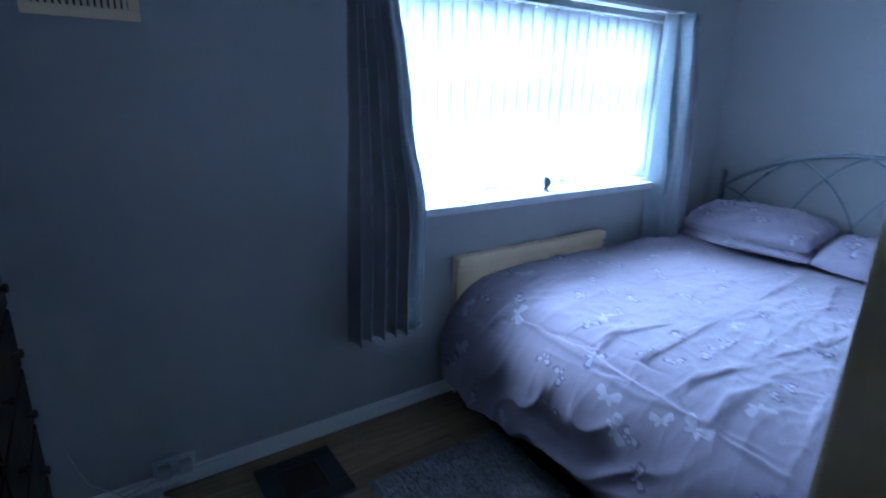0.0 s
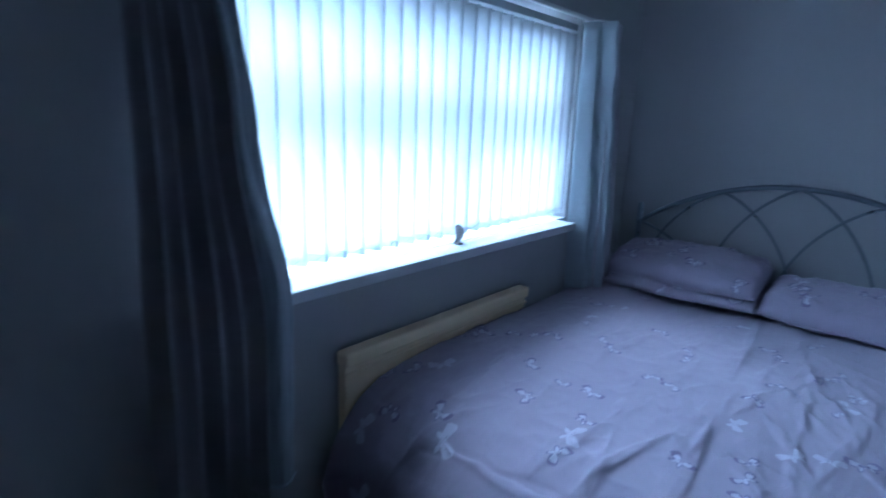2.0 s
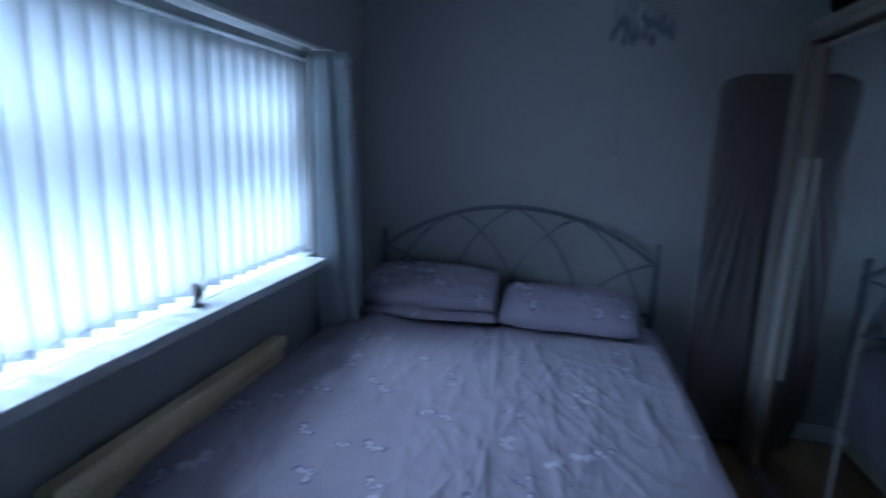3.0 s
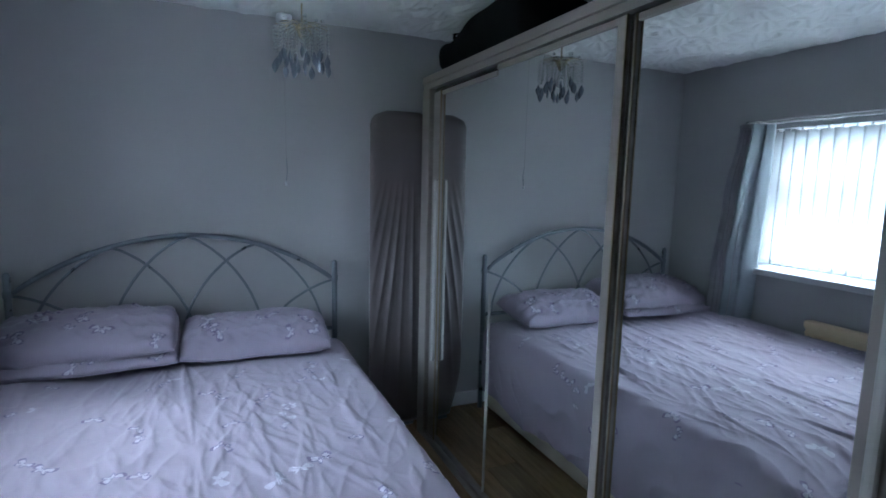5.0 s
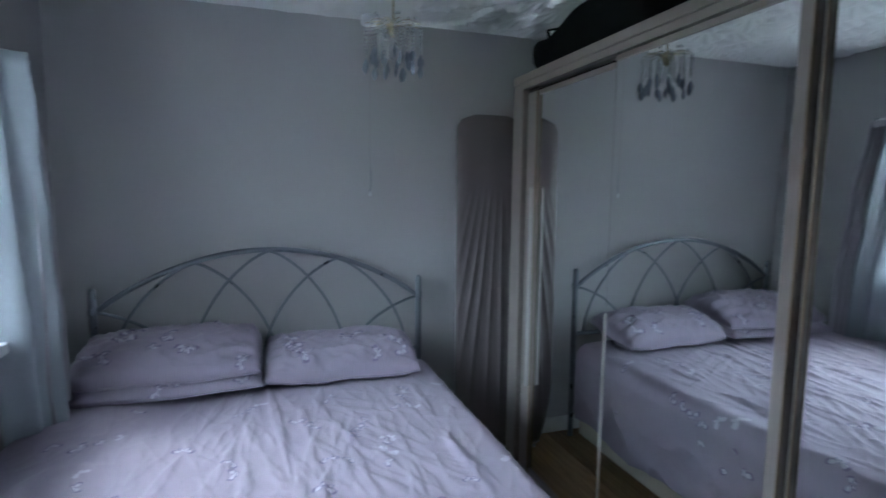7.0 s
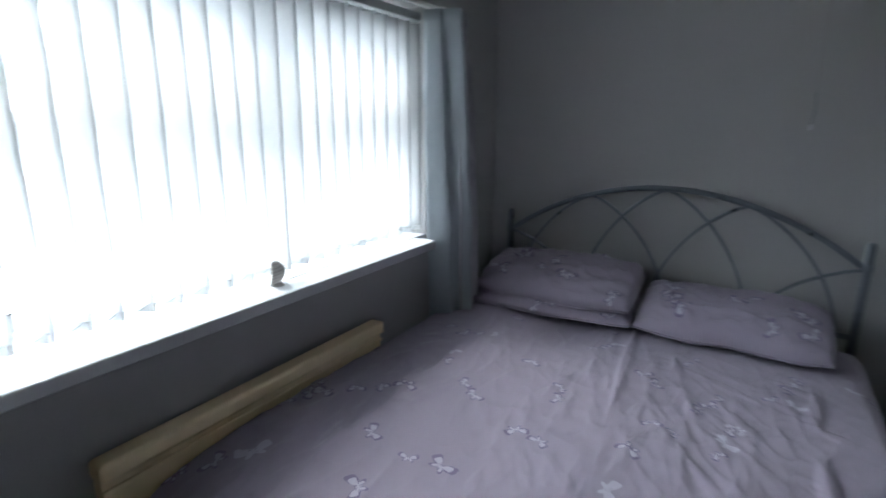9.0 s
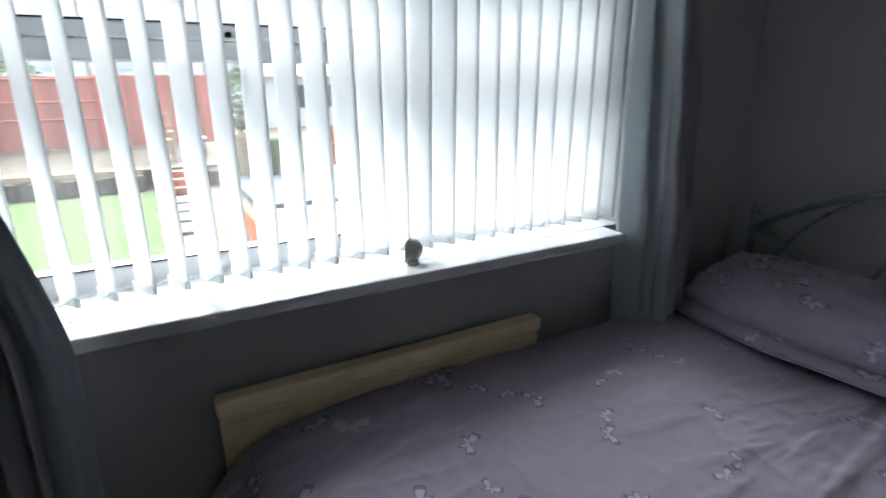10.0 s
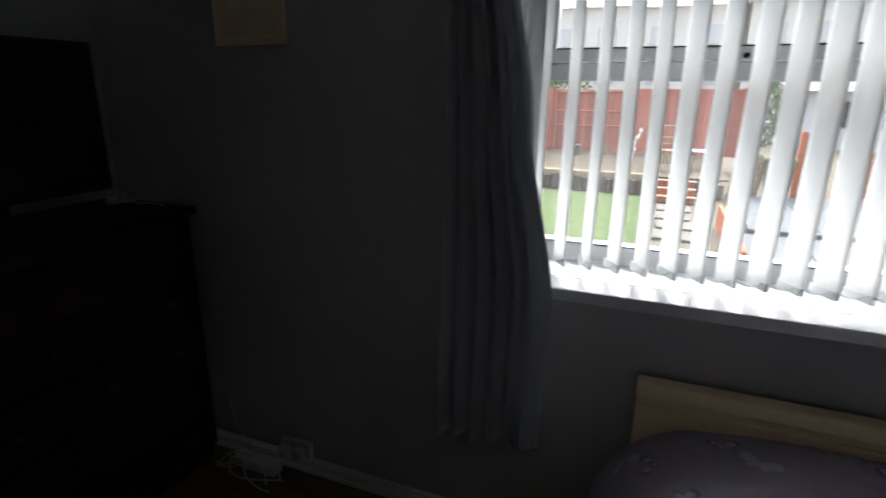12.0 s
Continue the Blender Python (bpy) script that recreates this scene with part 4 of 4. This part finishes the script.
def bag():
    b = thing("holdall", (2.80, -0.55, 2.130), "black cloth holdall lying on top of the wardrobe", "bag")

    def pt(i, j):
        u, a = i / 40, 2 * math.pi * j / 24
        x = 2.34 + 0.93 * u
        h = np.interp(u, (0, 0.15, 0.35, 0.6, 0.85, 0.97, 1.0), (0.12, 0.22, 0.248, 0.23, 0.165, 0.165, 0.205)) + 0.010 * noise.noise((u * 6, a, 1))
        cap = min(1, 12 * u + 0.02, 200 * (1 - u) + 0.04) ** 0.5
        c, s = math.cos(a), math.sin(a)
        y = -0.53 + 0.235 * cap * math.copysign(abs(c) ** 0.6, c) + 0.01 * noise.noise((u * 7, a * 2, 4))
        z = 2.133 + h * cap * 0.5 * (1 + math.copysign(abs(s) ** 0.6, s)) * 1.12
        return Vector((x, y, min(z, CEIL - 0.012)))
    cv = grid(41, 24, pt, True)
    bmesh.ops.holes_fill(cv, edges=[e for e in cv.edges if e.is_boundary])
    part("body", cv, M_BLACK, b, smooth=True)
    part("handle", T([(3.25, -0.40, 2.20), (3.285, -0.40, 2.375), (3.28, -0.45, 2.385), (3.25, -0.50, 2.30)], 0.009), M_BLACK, b, smooth=True)
    part("zip", T([(2.45, -0.345, 2.27), (2.6, -0.34, 2.31), (2.9, -0.335, 2.31), (3.2, -0.36, 2.25)], 0.003, n=6), M_TV, b)


bag()


# ---- ceiling lamp and pull switch ----
def chandelier():
    cx, cy = 3.09, 0.474
    c = thing("chandelier", (cx, cy, CEIL), "small chandelier with clear beads and smoke-grey drops", "ceiling lamp")
    part("ceiling_rose", lathe([(0, 0.008), (0.05, 0.008), (0.052, -0.012), (0.035, -0.03), (0.012, -0.038), (0, -0.038)], 24, (cx, cy, CEIL - 0.024)), M_WHITE, c, smooth=True)
    part("stem", T([(cx, cy, CEIL - 0.05), (cx, cy, 2.255)], 0.0045), M_GOLD, c)
    part("hub", lathe([(0, 0.0), (0.012, 0.0), (0.024, -0.014), (0.026, -0.03), (0.018, -0.055), (0.009, -0.07), (0, -0.073)], 20, (cx, cy, 2.270)), M_GOLD, c, smooth=True)
    part("bulb", lathe([(0, 0.0), (0.012, -0.002), (0.014, -0.02), (0.024, -0.05), (0.02, -0.085), (0, -0.097)], 16, (cx, cy, 2.198)), M_UPVC, c, smooth=True)
    bead = lathe([(0, -0.008), (0.006, -0.006), (0.0085, 0), (0.006, 0.006), (0, 0.008)], 8)
    bead_me = bpy.data.meshes.new("bead")
    bead.to_mesh(bead_me)
    bead.free()
    bead_me.materials.append(M_CRYSTAL)
    drop = grid(7, 6, lambda i, j: Vector(((0.0, 0.006, 0.012, 0.0155, 0.013, 0.007, 0.0)[i] * math.cos(2 * math.pi * j / 6), 0.55 * (0.0, 0.006, 0.012, 0.0155, 0.013, 0.007, 0.0)[i] * math.sin(2 * math.pi * j / 6), (0.0, -0.012, -0.024, -0.036, -0.048, -0.06, -0.068)[i])), True)
    bmesh.ops.remove_doubles(drop, verts=drop.verts, dist=1e-5)
    drop_me = bpy.data.meshes.new("drop")
    drop.to_mesh(drop_me)
    drop.free()
    drop_me.materials.append(M_SMOKE)
    r = random.Random(2)
    for ring, (rad, z, n) in enumerate(((0.124, 2.255, 12), (0.084, 2.262, 9), (0.044, 2.235, 5))):
        for k in range(n):
            a = 2 * math.pi * (k + 0.3 * ring) / n
            ca, sa = math.cos(a), math.sin(a)
            arm = [(cx + ca * rad * f, cy + sa * rad * f, 2.245 + (z - 2.245) * f + 0.016 * math.sin(math.pi * f) - 0.006 * f) for f in (0.12, 0.3, 0.5, 0.7, 0.85, 1.0)]
            part("arm", T(arm, 0.0019, n=6), M_GOLD, c)
            ex, ey, ez = arm[-1]
            for q in range(7):
                bd = new("bead", bead_me)
                bd.parent = c
                bd.location = (ex - cx, ey - cy, ez - 0.012 - 0.016 * q - CEIL)
            dp = new("drop", drop_me)
            dp.parent = c
            dp.location = (ex - cx, ey - cy, ez - 0.124 - CEIL - 0.026 * (k % 2) + 0.03 * (ring == 1))
            dp.rotation_euler = (0, 0, a + r.uniform(-0.6, 0.6))
            if k % 2 == 0:
                bd = new("bead", bead_me)
                bd.parent = c
                bd.location = ((ex - cx) * 0.8, (ey - cy) * 0.8, ez + 0.03 - CEIL)


chandelier()


def pull_switch():
    x, y = 3.49, 0.507
    p = thing("pull_switch", (x, y, CEIL), "white ceiling pull switch with a long thin cord", "switch")
    part("box", lathe([(0, 0.008), (0.04, 0.008), (0.042, -0.02), (0.036, -0.036), (0.008, -0.04), (0, -0.04)], 20, (x, y, CEIL - 0.020)), M_UPVC, p, smooth=True)
    part("cord", T([(x, y, 2.37), (x + 0.002, y, 1.9), (x - 0.001, y - 0.002, 1.645)], 0.0006, n=5), M_FRAME, p)
    part("knot_cord", T([(x, y - 0.002, 1.65), (x + 0.002, y - 0.008, 1.585), (x, y, 1.525)], 0.0022, n=6), M_STEEL, p)
    part("pull", lathe([(0, 0.0), (0.006, 0.002), (0.008, 0.012), (0.004, 0.024), (0, 0.026)], 10, (x, y, 1.502)), M_UPVC, p, smooth=True)


pull_switch()


# ---- outside ----
G = -0.4
M_GRASS = mat("lawn", (0.045, 0.072, 0.02), 0.95, vary=0.5, scale=2.2, fine=40, bump=0.8, coarse=(0.09, 0.125, 0.045), spec=0.1)
M_SOIL = mat("bare_ground", (0.10, 0.085, 0.065), 0.95, vary=0.4, scale=3, fine=50, bump=0.6, spec=0.1)
M_PAVE = mat("grey_paving", (0.11, 0.115, 0.125), 0.9, vary=0.2, scale=3, fine=60, spec=0.1)
M_FENCE = wood("red_brown_fence_paint", (0.38, 0.13, 0.095), (0.48, 0.19, 0.14), 0.85, (10, 10, 1), True, 0.1)
M_ORANGE = wood("orange_red_fence_paint", (0.34, 0.085, 0.03), (0.44, 0.13, 0.05), 0.85, (10, 10, 1), True, 0.1)
M_DECK = wood("weathered_deck", (0.075, 0.065, 0.05), (0.13, 0.11, 0.085), 0.95, (1, 12, 12), True, 0.03)
M_PALEWOOD = wood("pale_bare_wood", (0.24, 0.18, 0.11), (0.36, 0.28, 0.18), 0.8, (8, 8, 1))
M_CLAD = mat("white_cladding", (0.66, 0.67, 0.68), 0.6, vary=0.06)
M_DARKGLASS = mat("dark_house_window", (0.03, 0.045, 0.05), 0.15, vary=0.1, bump=0)
M_ROOF = mat("grey_roof_tile", (0.17, 0.16, 0.16), 0.85, vary=0.2, scale=5)
M_BRICK = mat("pale_render", (0.4, 0.37, 0.33), 0.85, vary=0.1, scale=3)
M_STONE = mat("worn_paving_stone", (0.13, 0.12, 0.105), 0.95, vary=0.3, scale=6, spec=0.1)
# far-house colours with distance haze mixed in; plaque, table top and bunting share them
M_PALE = mat("hazed_render_and_plain_white", (0.82, 0.79, 0.73), 0.85, vary=0.06, scale=3)
M_PALEROOF = mat("hazed_pale_roof", (0.58, 0.57, 0.56), 0.9, vary=0.1, scale=3)
M_PALEPANE = mat("hazed_pane_and_pale_grey", (0.66, 0.67, 0.68), 0.4, vary=0.1, bump=0)
M_LEAF = mat("hedge_leaf", (0.10, 0.14, 0.06), 0.8, vary=0.4, scale=4, fine=30)

bm = grid(61, 81, lambda i, j: Vector((-600 + 1200 * i / 60, (2.2 + 1000 * ((j - 20) / 60) ** 2.5) if j >= 20 else 2.2 - 600 * ((20 - j) / 20) ** 2.5, G - 0.02 - (0.0 if j < 40 else 0.1))))
setting("foundation", B(XL - 0.1, XR + 0.1, -1.7, YW + 0.30, G - 0.04, -0.121), M_BRICK, "pale rendered footing under the room", "foundation")
setting("ground", bm, M_SOIL, "bare earth ground that runs on behind the garden", "ground")
rg = random.Random(9)
bm = grid(70, 60, lambda i, j: Vector((-9 + 10.35 * i / 69 + (0.12 * noise.noise((j * 0.2, 1, 1)) if i == 69 else 0), 2.6 + 8.95 * j / 59, G + 0.014 * rg.random())))
setting("lawn", bm, M_GRASS, "green mown garden lawn, patchy at its edge", "lawn")
pv = thing("pavement", (4, 6, G), "grey slab paving beside the lawn", "paving", kind="structure")
for i in range(6):
    for j in range(7):
        part("slab", B(2.42 + 0.92 * i, 3.32 + 0.92 * i, 2.7 + 0.90 * j, 3.59 + 0.90 * j, G - 0.01, G + 0.022), M_PAVE, pv)
part("kerb", B(2.72, 8.0, 9.02, 9.16, G - 0.02, G + 0.09, bevel=0.01), M_PAVE, pv)
for i in range(6):
    for j in range(3):
        part("slab", B(2.75 + 0.92 * i, 3.655 + 0.92 * i, 9.165 + 1.0 * j, 10.155 + 1.0 * j, G, G + 0.088), M_PAVE, pv)
solid("low_board", B(2.33, 2.375, 6.6, 9.3, G, G + 0.36, bevel=0.01), M_ORANGE, (2.35, 7.9, G), "low red-brown board edging the path", "edging board")


def fence(name, x0, y0, x1, y1, z0, tops, mat_, label, gap=-0.004, w=0.125, rails=(0.25, 0.55, 0.85)):
    f = thing(name, (x0, y0, z0), label, "fence", "garden fences")
    n = int(math.hypot(x1 - x0, y1 - y0) / w)
    a = math.degrees(math.atan2(y1 - y0, x1 - x0))
    for k in range(n):
        u = (k + 0.5) / n
        top = tops[0] + (tops[1] - tops[0]) * u
        ob = bmesh_ob("board", B(-w / 2 + gap / 2, w / 2 - gap / 2, -0.01 - 0.008 * (k % 2), 0.008 - 0.008 * (k % 2), 0, top - z0 + rg.uniform(-0.01, 0.01)), mat_)
        ob.parent = f
        ob.location = ((x1 - x0) * u, (y1 - y0) * u, 0)
        ob.rotation_euler = (0, 0, radians(a))
        BASE[ob] = Vector((0, 0, 0))
    for h in rails:
        pts = [(x0, y0 - 0.03, z0 + h * (tops[0] - z0)), (x1, y1 - 0.03, z0 + h * (tops[1] - z0))]
        part("rail", T(pts, 0.028, n=4), mat_, f)
    m = max(2, int(math.hypot(x1 - x0, y1 - y0) / 1.8) + 1)
    for k in range(m):
        u = k / (m - 1)
        px, py = x0 + (x1 - x0) * u, y0 + (y1 - y0) * u
        part("post", B(px - 0.045, px + 0.045, py - 0.07, py + 0.02, z0, tops[0] + (tops[1] - tops[0]) * u + 0.03), mat_, f)


fence("fence", -3.9, 10.4, -1.62, 16.5, G, (1.42, 1.72), M_FENCE, "red-brown stained board fence along the lawn")
fence("fence", -1.55, 16.6, 0.50, 16.6, -0.05, (1.66, 1.68), M_FENCE, "red-brown fence with pale rails behind the deck", rails=(0.42, 0.66, 0.97))
fence("fence", 0.55, 16.65, 3.35, 16.65, -0.05, (1.70, 1.72), M_FENCE, "red-brown stained board fence behind the garden chair", rails=())
fence("fence", 3.88, 12.2, 4.22, 12.2, G + 0.09, (0.90, 0.88), M_ORANGE, "narrow orange-red board gate beside the paving", rails=(0.3, 0.8))
fence("fence", 4.75, 12.6, 6.6, 12.4, G + 0.09, (0.60, 0.28), M_ORANGE, "low orange-red board fence that slopes down")


def deck():
    d = thing("deck", (0.4, 13.5, G), "raised weathered timber deck with log edging", "deck")
    for k in range(24):
        part("plank", B(-1.95, 2.75, 12.1 + 0.185 * k, 12.27 + 0.185 * k, -0.085, -0.05), M_DECK, d)
    part("fascia", B(-1.95, 1.20, 11.98, 12.08, -0.12, -0.015), M_PALEWOOD, d)
    for k in range(23):
        part("log", lathe([(0, 0), (0.085, 0), (0.085, 0.26 + 0.02 * (k % 3)), (0.07, 0.275), (0, 0.28)], 8, (-1.9 + 0.16 * k if k < 20 else 2.25 + 0.16 * (k - 20), 11.88, G)), M_DECK, d)
    for k in range(3):
        part("step", B(1.46, 2.12, 11.12 + 0.28 * k, 11.40 + 0.28 * k, G + 0.0, G + 0.10 + 0.11 * k, bevel=0.01), M_ORANGE, d, "red-brown painted step")
        part("tread", B(1.43, 2.15, 11.09 + 0.28 * k, 11.19 + 0.28 * k, G + 0.101 + 0.11 * k, G + 0.122 + 0.11 * k), M_PALEWOOD, d, "pale bare wood tread")


deck()


def garden_chair():
    c = thing("garden_chair", (1.62, 13.1, -0.05), "pale slatted wooden garden chair on the deck", "chair")
    x0, x1, y, z = 1.40, 1.84, 13.1, -0.05
    for x in (x0, x1):
        part("back_post", T([(x, y + 0.2, z), (x, y + 0.28, z + 1.00)], 0.024, n=6), M_PALEWOOD, c)
        part("front_leg", T([(x, y - 0.2, z), (x, y - 0.2, z + 0.60)], 0.024, n=6), M_PALEWOOD, c)
        part("arm_rest", B(x - 0.035, x + 0.035, y - 0.24, y + 0.24, z + 0.60, z + 0.625, bevel=0.006), M_PALEWOOD, c)
    for k in range(6):
        part("slat", B(x0, x1, y - 0.2 + 0.07 * k, y - 0.145 + 0.07 * k, z + 0.43, z + 0.455), M_PALEWOOD, c)
    for k in range(6):
        part("apron_slat", B(x0 + 0.03 + 0.068 * k, x0 + 0.075 + 0.068 * k, y - 0.24, y - 0.225, z + 0.16, z + 0.44), M_PALEWOOD, c)
    for h in (0.56, 0.70, 0.95):
        part("cross_rail", T([(x0 - 0.02, y + 0.25, z + h), (x1 + 0.02, y + 0.25, z + h)], 0.024, n=6), M_PALEWOOD, c)


garden_chair()


def garden_table():
    c = thing("garden_table", (2.3, 13.6, -0.05), "small grey garden table on the deck", "table")
    part("tabletop", B(2.02, 2.52, 13.4, 13.9, 0.34, 0.37, bevel=0.005), M_PALEPANE, c, "pale table top")
    for x in (2.06, 2.48):
        for y in (13.44, 13.86):
            part("leg", B(x - 0.02, x + 0.02, y - 0.02, y + 0.02, -0.05, 0.34), M_PAVE, c)


garden_table()
lean = bmesh.new()
for k in range(5):      # woven planks leaning against one another
    box(lean, -0.26 + 0.105 * k, -0.165 + 0.105 * k, -0.02 - 0.01 * (k % 2), 0.01, 0.0, 1.02 - 0.07 * abs(k - 1.5), bevel=0.006)
for k in range(8):
    box(lean, -0.27, 0.25, -0.045, -0.031, 0.06 + 0.11 * k, 0.12 + 0.11 * k, bevel=0.004)
bmesh.ops.transform(lean, matrix=pose(2.98, 12.05, G, -8, 10, 0), verts=lean.verts)
solid("lattice_panel", lean, M_PALEWOOD, (2.98, 12.05, G), "pale wooden lattice panel leaning in the garden", "panel")
solid("planter", lathe([(0, 0), (0.14, 0), (0.18, 0.26), (0.16, 0.28), (0, 0.25)], 12, (-0.75, 15.4, -0.05)), M_STONE, (-0.75, 15.4, -0.05), "pale planter standing on the deck", "planter")
heart = grid(9, 24, lambda i, j: Vector((-1.06 + 0.011 * (i / 8) * 16 * math.sin(2 * math.pi * j / 24) ** 3 * 0.62, 16.53 - 0.02 * (1 - (i / 8) ** 2), 1.215 + 0.0068 * (i / 8) * (13 * math.cos(2 * math.pi * j / 24) - 5 * math.cos(4 * math.pi * j / 24) - 2 * math.cos(6 * math.pi * j / 24)))), True)
solid("fence_heart", heart, M_PALE, (-1.06, 16.5, 1.15), "small pale heart plaque hung on the fence", "plaque")
solid("leaning_board", B(-0.22, 0.10, 15.70, 15.735, -0.05, 0.30, bevel=0.004), M_PALEWOOD, (-0.06, 15.7, -0.05), "pale square board standing on the deck", "board")
ripple = [(0.98 + 0.03 * math.sin(k) - 0.016 * k, 13.0, 0.86 - 0.068 * k) for k in range(12)]
solid("bunting", T(ripple, [0.014 + 0.026 * (k % 2) for k in range(12)], n=6), M_PALEPANE, (0.98, 13.0, -0.05), "white knotted rag string hanging from a cane", "bunting")
solid("garden_cane", T([(0.72, 13.0, -0.05), (1.06, 13.02, 0.94)], 0.013, n=6), M_PALEWOOD, (0.8, 13.0, -0.05), "thin leaning garden cane", "cane")
solid("garden_bin", lathe([(0, 0), (0.2, 0), (0.26, 0.75), (0.28, 0.78), (0.28, 0.84), (0, 0.88)], 14, (3.55, 12.0, G)), M_LEAF, (3.55, 12.0, G), "dull green round garden bin", "bin", smooth=True)
for k in range(4):
    solid("stepping_stone", B(1.42 + 0.05 * (k % 2), 1.98 + 0.05 * (k % 2), 8.2 + 0.68 * k, 8.74 + 0.68 * k, G - 0.01, G + 0.03, bevel=0.02), M_STONE, (1.7, 8.4 + 0.68 * k, G), "pale worn stepping stone leading to the steps", "paving stone", "stepping stones")


def house(name, x0, x1, y0, y1, z0, eave, ridge, wall_m, label, wins, boards=True, roof_m=None, pane_m=None):
    h = thing(name, ((x0 + x1) / 2, (y0 + y1) / 2, z0), label, "house", "houses behind the garden")
    part("wall", B(x0, x1, y0, y1, z0, eave), wall_m, h)
    if boards:
        n = int((eave - z0) / 0.18)
        for k in range(n):
            part("cladding_board", B(x0 - 0.01, x1 + 0.01, y0 - 0.03, y0 - 0.004, z0 + 0.18 * k, z0 + 0.18 * k + 0.165), wall_m, h)
    bm = bmesh.new()
    ym = (y0 + y1) / 2
    a = [bm.verts.new(p) for p in ((x0 - 0.3, y0 - 0.35, eave), (x1 + 0.3, y0 - 0.35, eave), (x1 + 0.3, ym, ridge), (x0 - 0.3, ym, ridge), (x0 - 0.3, y1 + 0.35, eave), (x1 + 0.3, y1 + 0.35, eave))]
    for f in ((0, 1, 2, 3), (3, 2, 5, 4), (0, 3, 4), (1, 5, 2), (0, 4, 5, 1)):
        bm.faces.new([a[q] for q in f])
    roof = part("roof", bm, roof_m or M_ROOF, h)
    part("chimney", B(x0 + 0.6, x0 + 1.1, ym - 0.25, ym + 0.25, ridge - 0.3, ridge + 0.35), M_BRICK, roof)
    for (wx, wz, ww, wh) in wins:
        w = part("window", B(wx, wx + ww, y0 - 0.07, y0 - 0.032, wz, wz + wh), M_UPVC, h)
        part("pane", B(wx + 0.07, wx + ww - 0.07, y0 - 0.076, y0 - 0.07, wz + 0.07, wz + wh - 0.07), pane_m or M_DARKGLASS, w)


house("bungalow", 6.0, 16.0, 25.0, 31.0, -1.2, 1.75, 2.6, M_CLAD, "white clad bungalow beyond the garden fences", ((7.1, 0.35, 1.35, 1.1), (8.9, 0.35, 1.35, 1.1), (12.0, 0.35, 1.35, 1.1)))
# walls, roofs and panes are coloured pale to imitate haze and overexposure
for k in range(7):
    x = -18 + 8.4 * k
    house("terrace_house", x, x + 7.9, 52, 59, -1.0, 8.6 + 0.2 * (k % 2), 11.0, M_PALE, "distant terraced house with tiled roof, its colours paled for haze", ((x + 1.0, 5.6, 1.6, 1.5), (x + 5.0, 5.6, 1.6, 1.5), (x + 1.0, 2.4, 1.6, 1.5), (x + 5.0, 2.4, 1.6, 1.5)), False, M_PALEROOF, M_PALEPANE)


def hedge(cx, cy, rx, h, seed):
    t = thing("tree", (cx, cy, G), "leafy green bush behind the fence", "tree")
    r = random.Random(seed)
    part("trunk", T([(cx, cy, G), (cx + 0.05, cy, G + h * 0.6)], [0.09, 0.03]), M_SOIL, t)
    bm = bmesh.new()
    for k in range(900):
        d = Vector((r.gauss(0, 1), r.gauss(0, 1), r.gauss(0, 1))).normalized() * r.uniform(0.5, 1.0) ** 0.5
        p = Vector((cx + d.x * rx, cy + d.y * rx * 0.7, G + h * 0.62 + d.z * h * 0.4)) + Vector((0, 0, 0.15 * noise.noise((d.x * 3, d.y * 3, seed))))
        u = Vector((r.gauss(0, 1), r.gauss(0, 1), r.gauss(0, 1))).normalized() * 0.08
        w = u.orthogonal().normalized() * 0.05
        bm.faces.new([bm.verts.new(q) for q in (p - u, p + w, p + u, p - w)])
    part("crown", bm, M_LEAF, t)


hedge(-3.6, 18.2, 1.4, 2.9, 1)
hedge(-1.6, 18.6, 1.0, 2.6, 2)
hedge(3.9, 17.4, 0.6, 2.3, 3)


# ---- floor planks ----
PL_W, PL_L = 0.19, 1.22
plank_bm = B(-PL_L / 2 + 0.001, PL_L / 2 - 0.001, -PL_W / 2 + 0.001, PL_W / 2 - 0.001, -0.006, 0.002, bevel=0.0015, segs=1)
plank_me = bpy.data.meshes.new("plank")
plank_bm.to_mesh(plank_me)
plank_bm.free()
plank_me.materials.append(M_PLANK)
row = 0
y = -1.6
while y < YW - 0.02:
    x = XL - 0.9 + 0.41 * (row % 3)
    while x < XR:
        right = XR if y > YB - 0.1 else DX1 + 0.035
        a, b = max(x, XL), min(x + PL_L, right)
        if b - a > PL_L - 0.001:
            me = plank_me
        elif b - a > 0.02:      # a cut plank at the end of a row
            cut = B(-(b - a) / 2 + 0.001, (b - a) / 2 - 0.001, -PL_W / 2 + 0.001, PL_W / 2 - 0.001, -0.006, 0.002, bevel=0.0015, segs=1)
            me = bpy.data.meshes.new("plank")
            cut.to_mesh(me)
            cut.free()
            me.materials.append(M_PLANK)
        else:
            me = None
        if me:
            p = new("plank", me)
            p.parent = FLOOR
            p.location = ((a + b) / 2, y + PL_W / 2, 0)
        x += PL_L
    y += PL_W
    row += 1
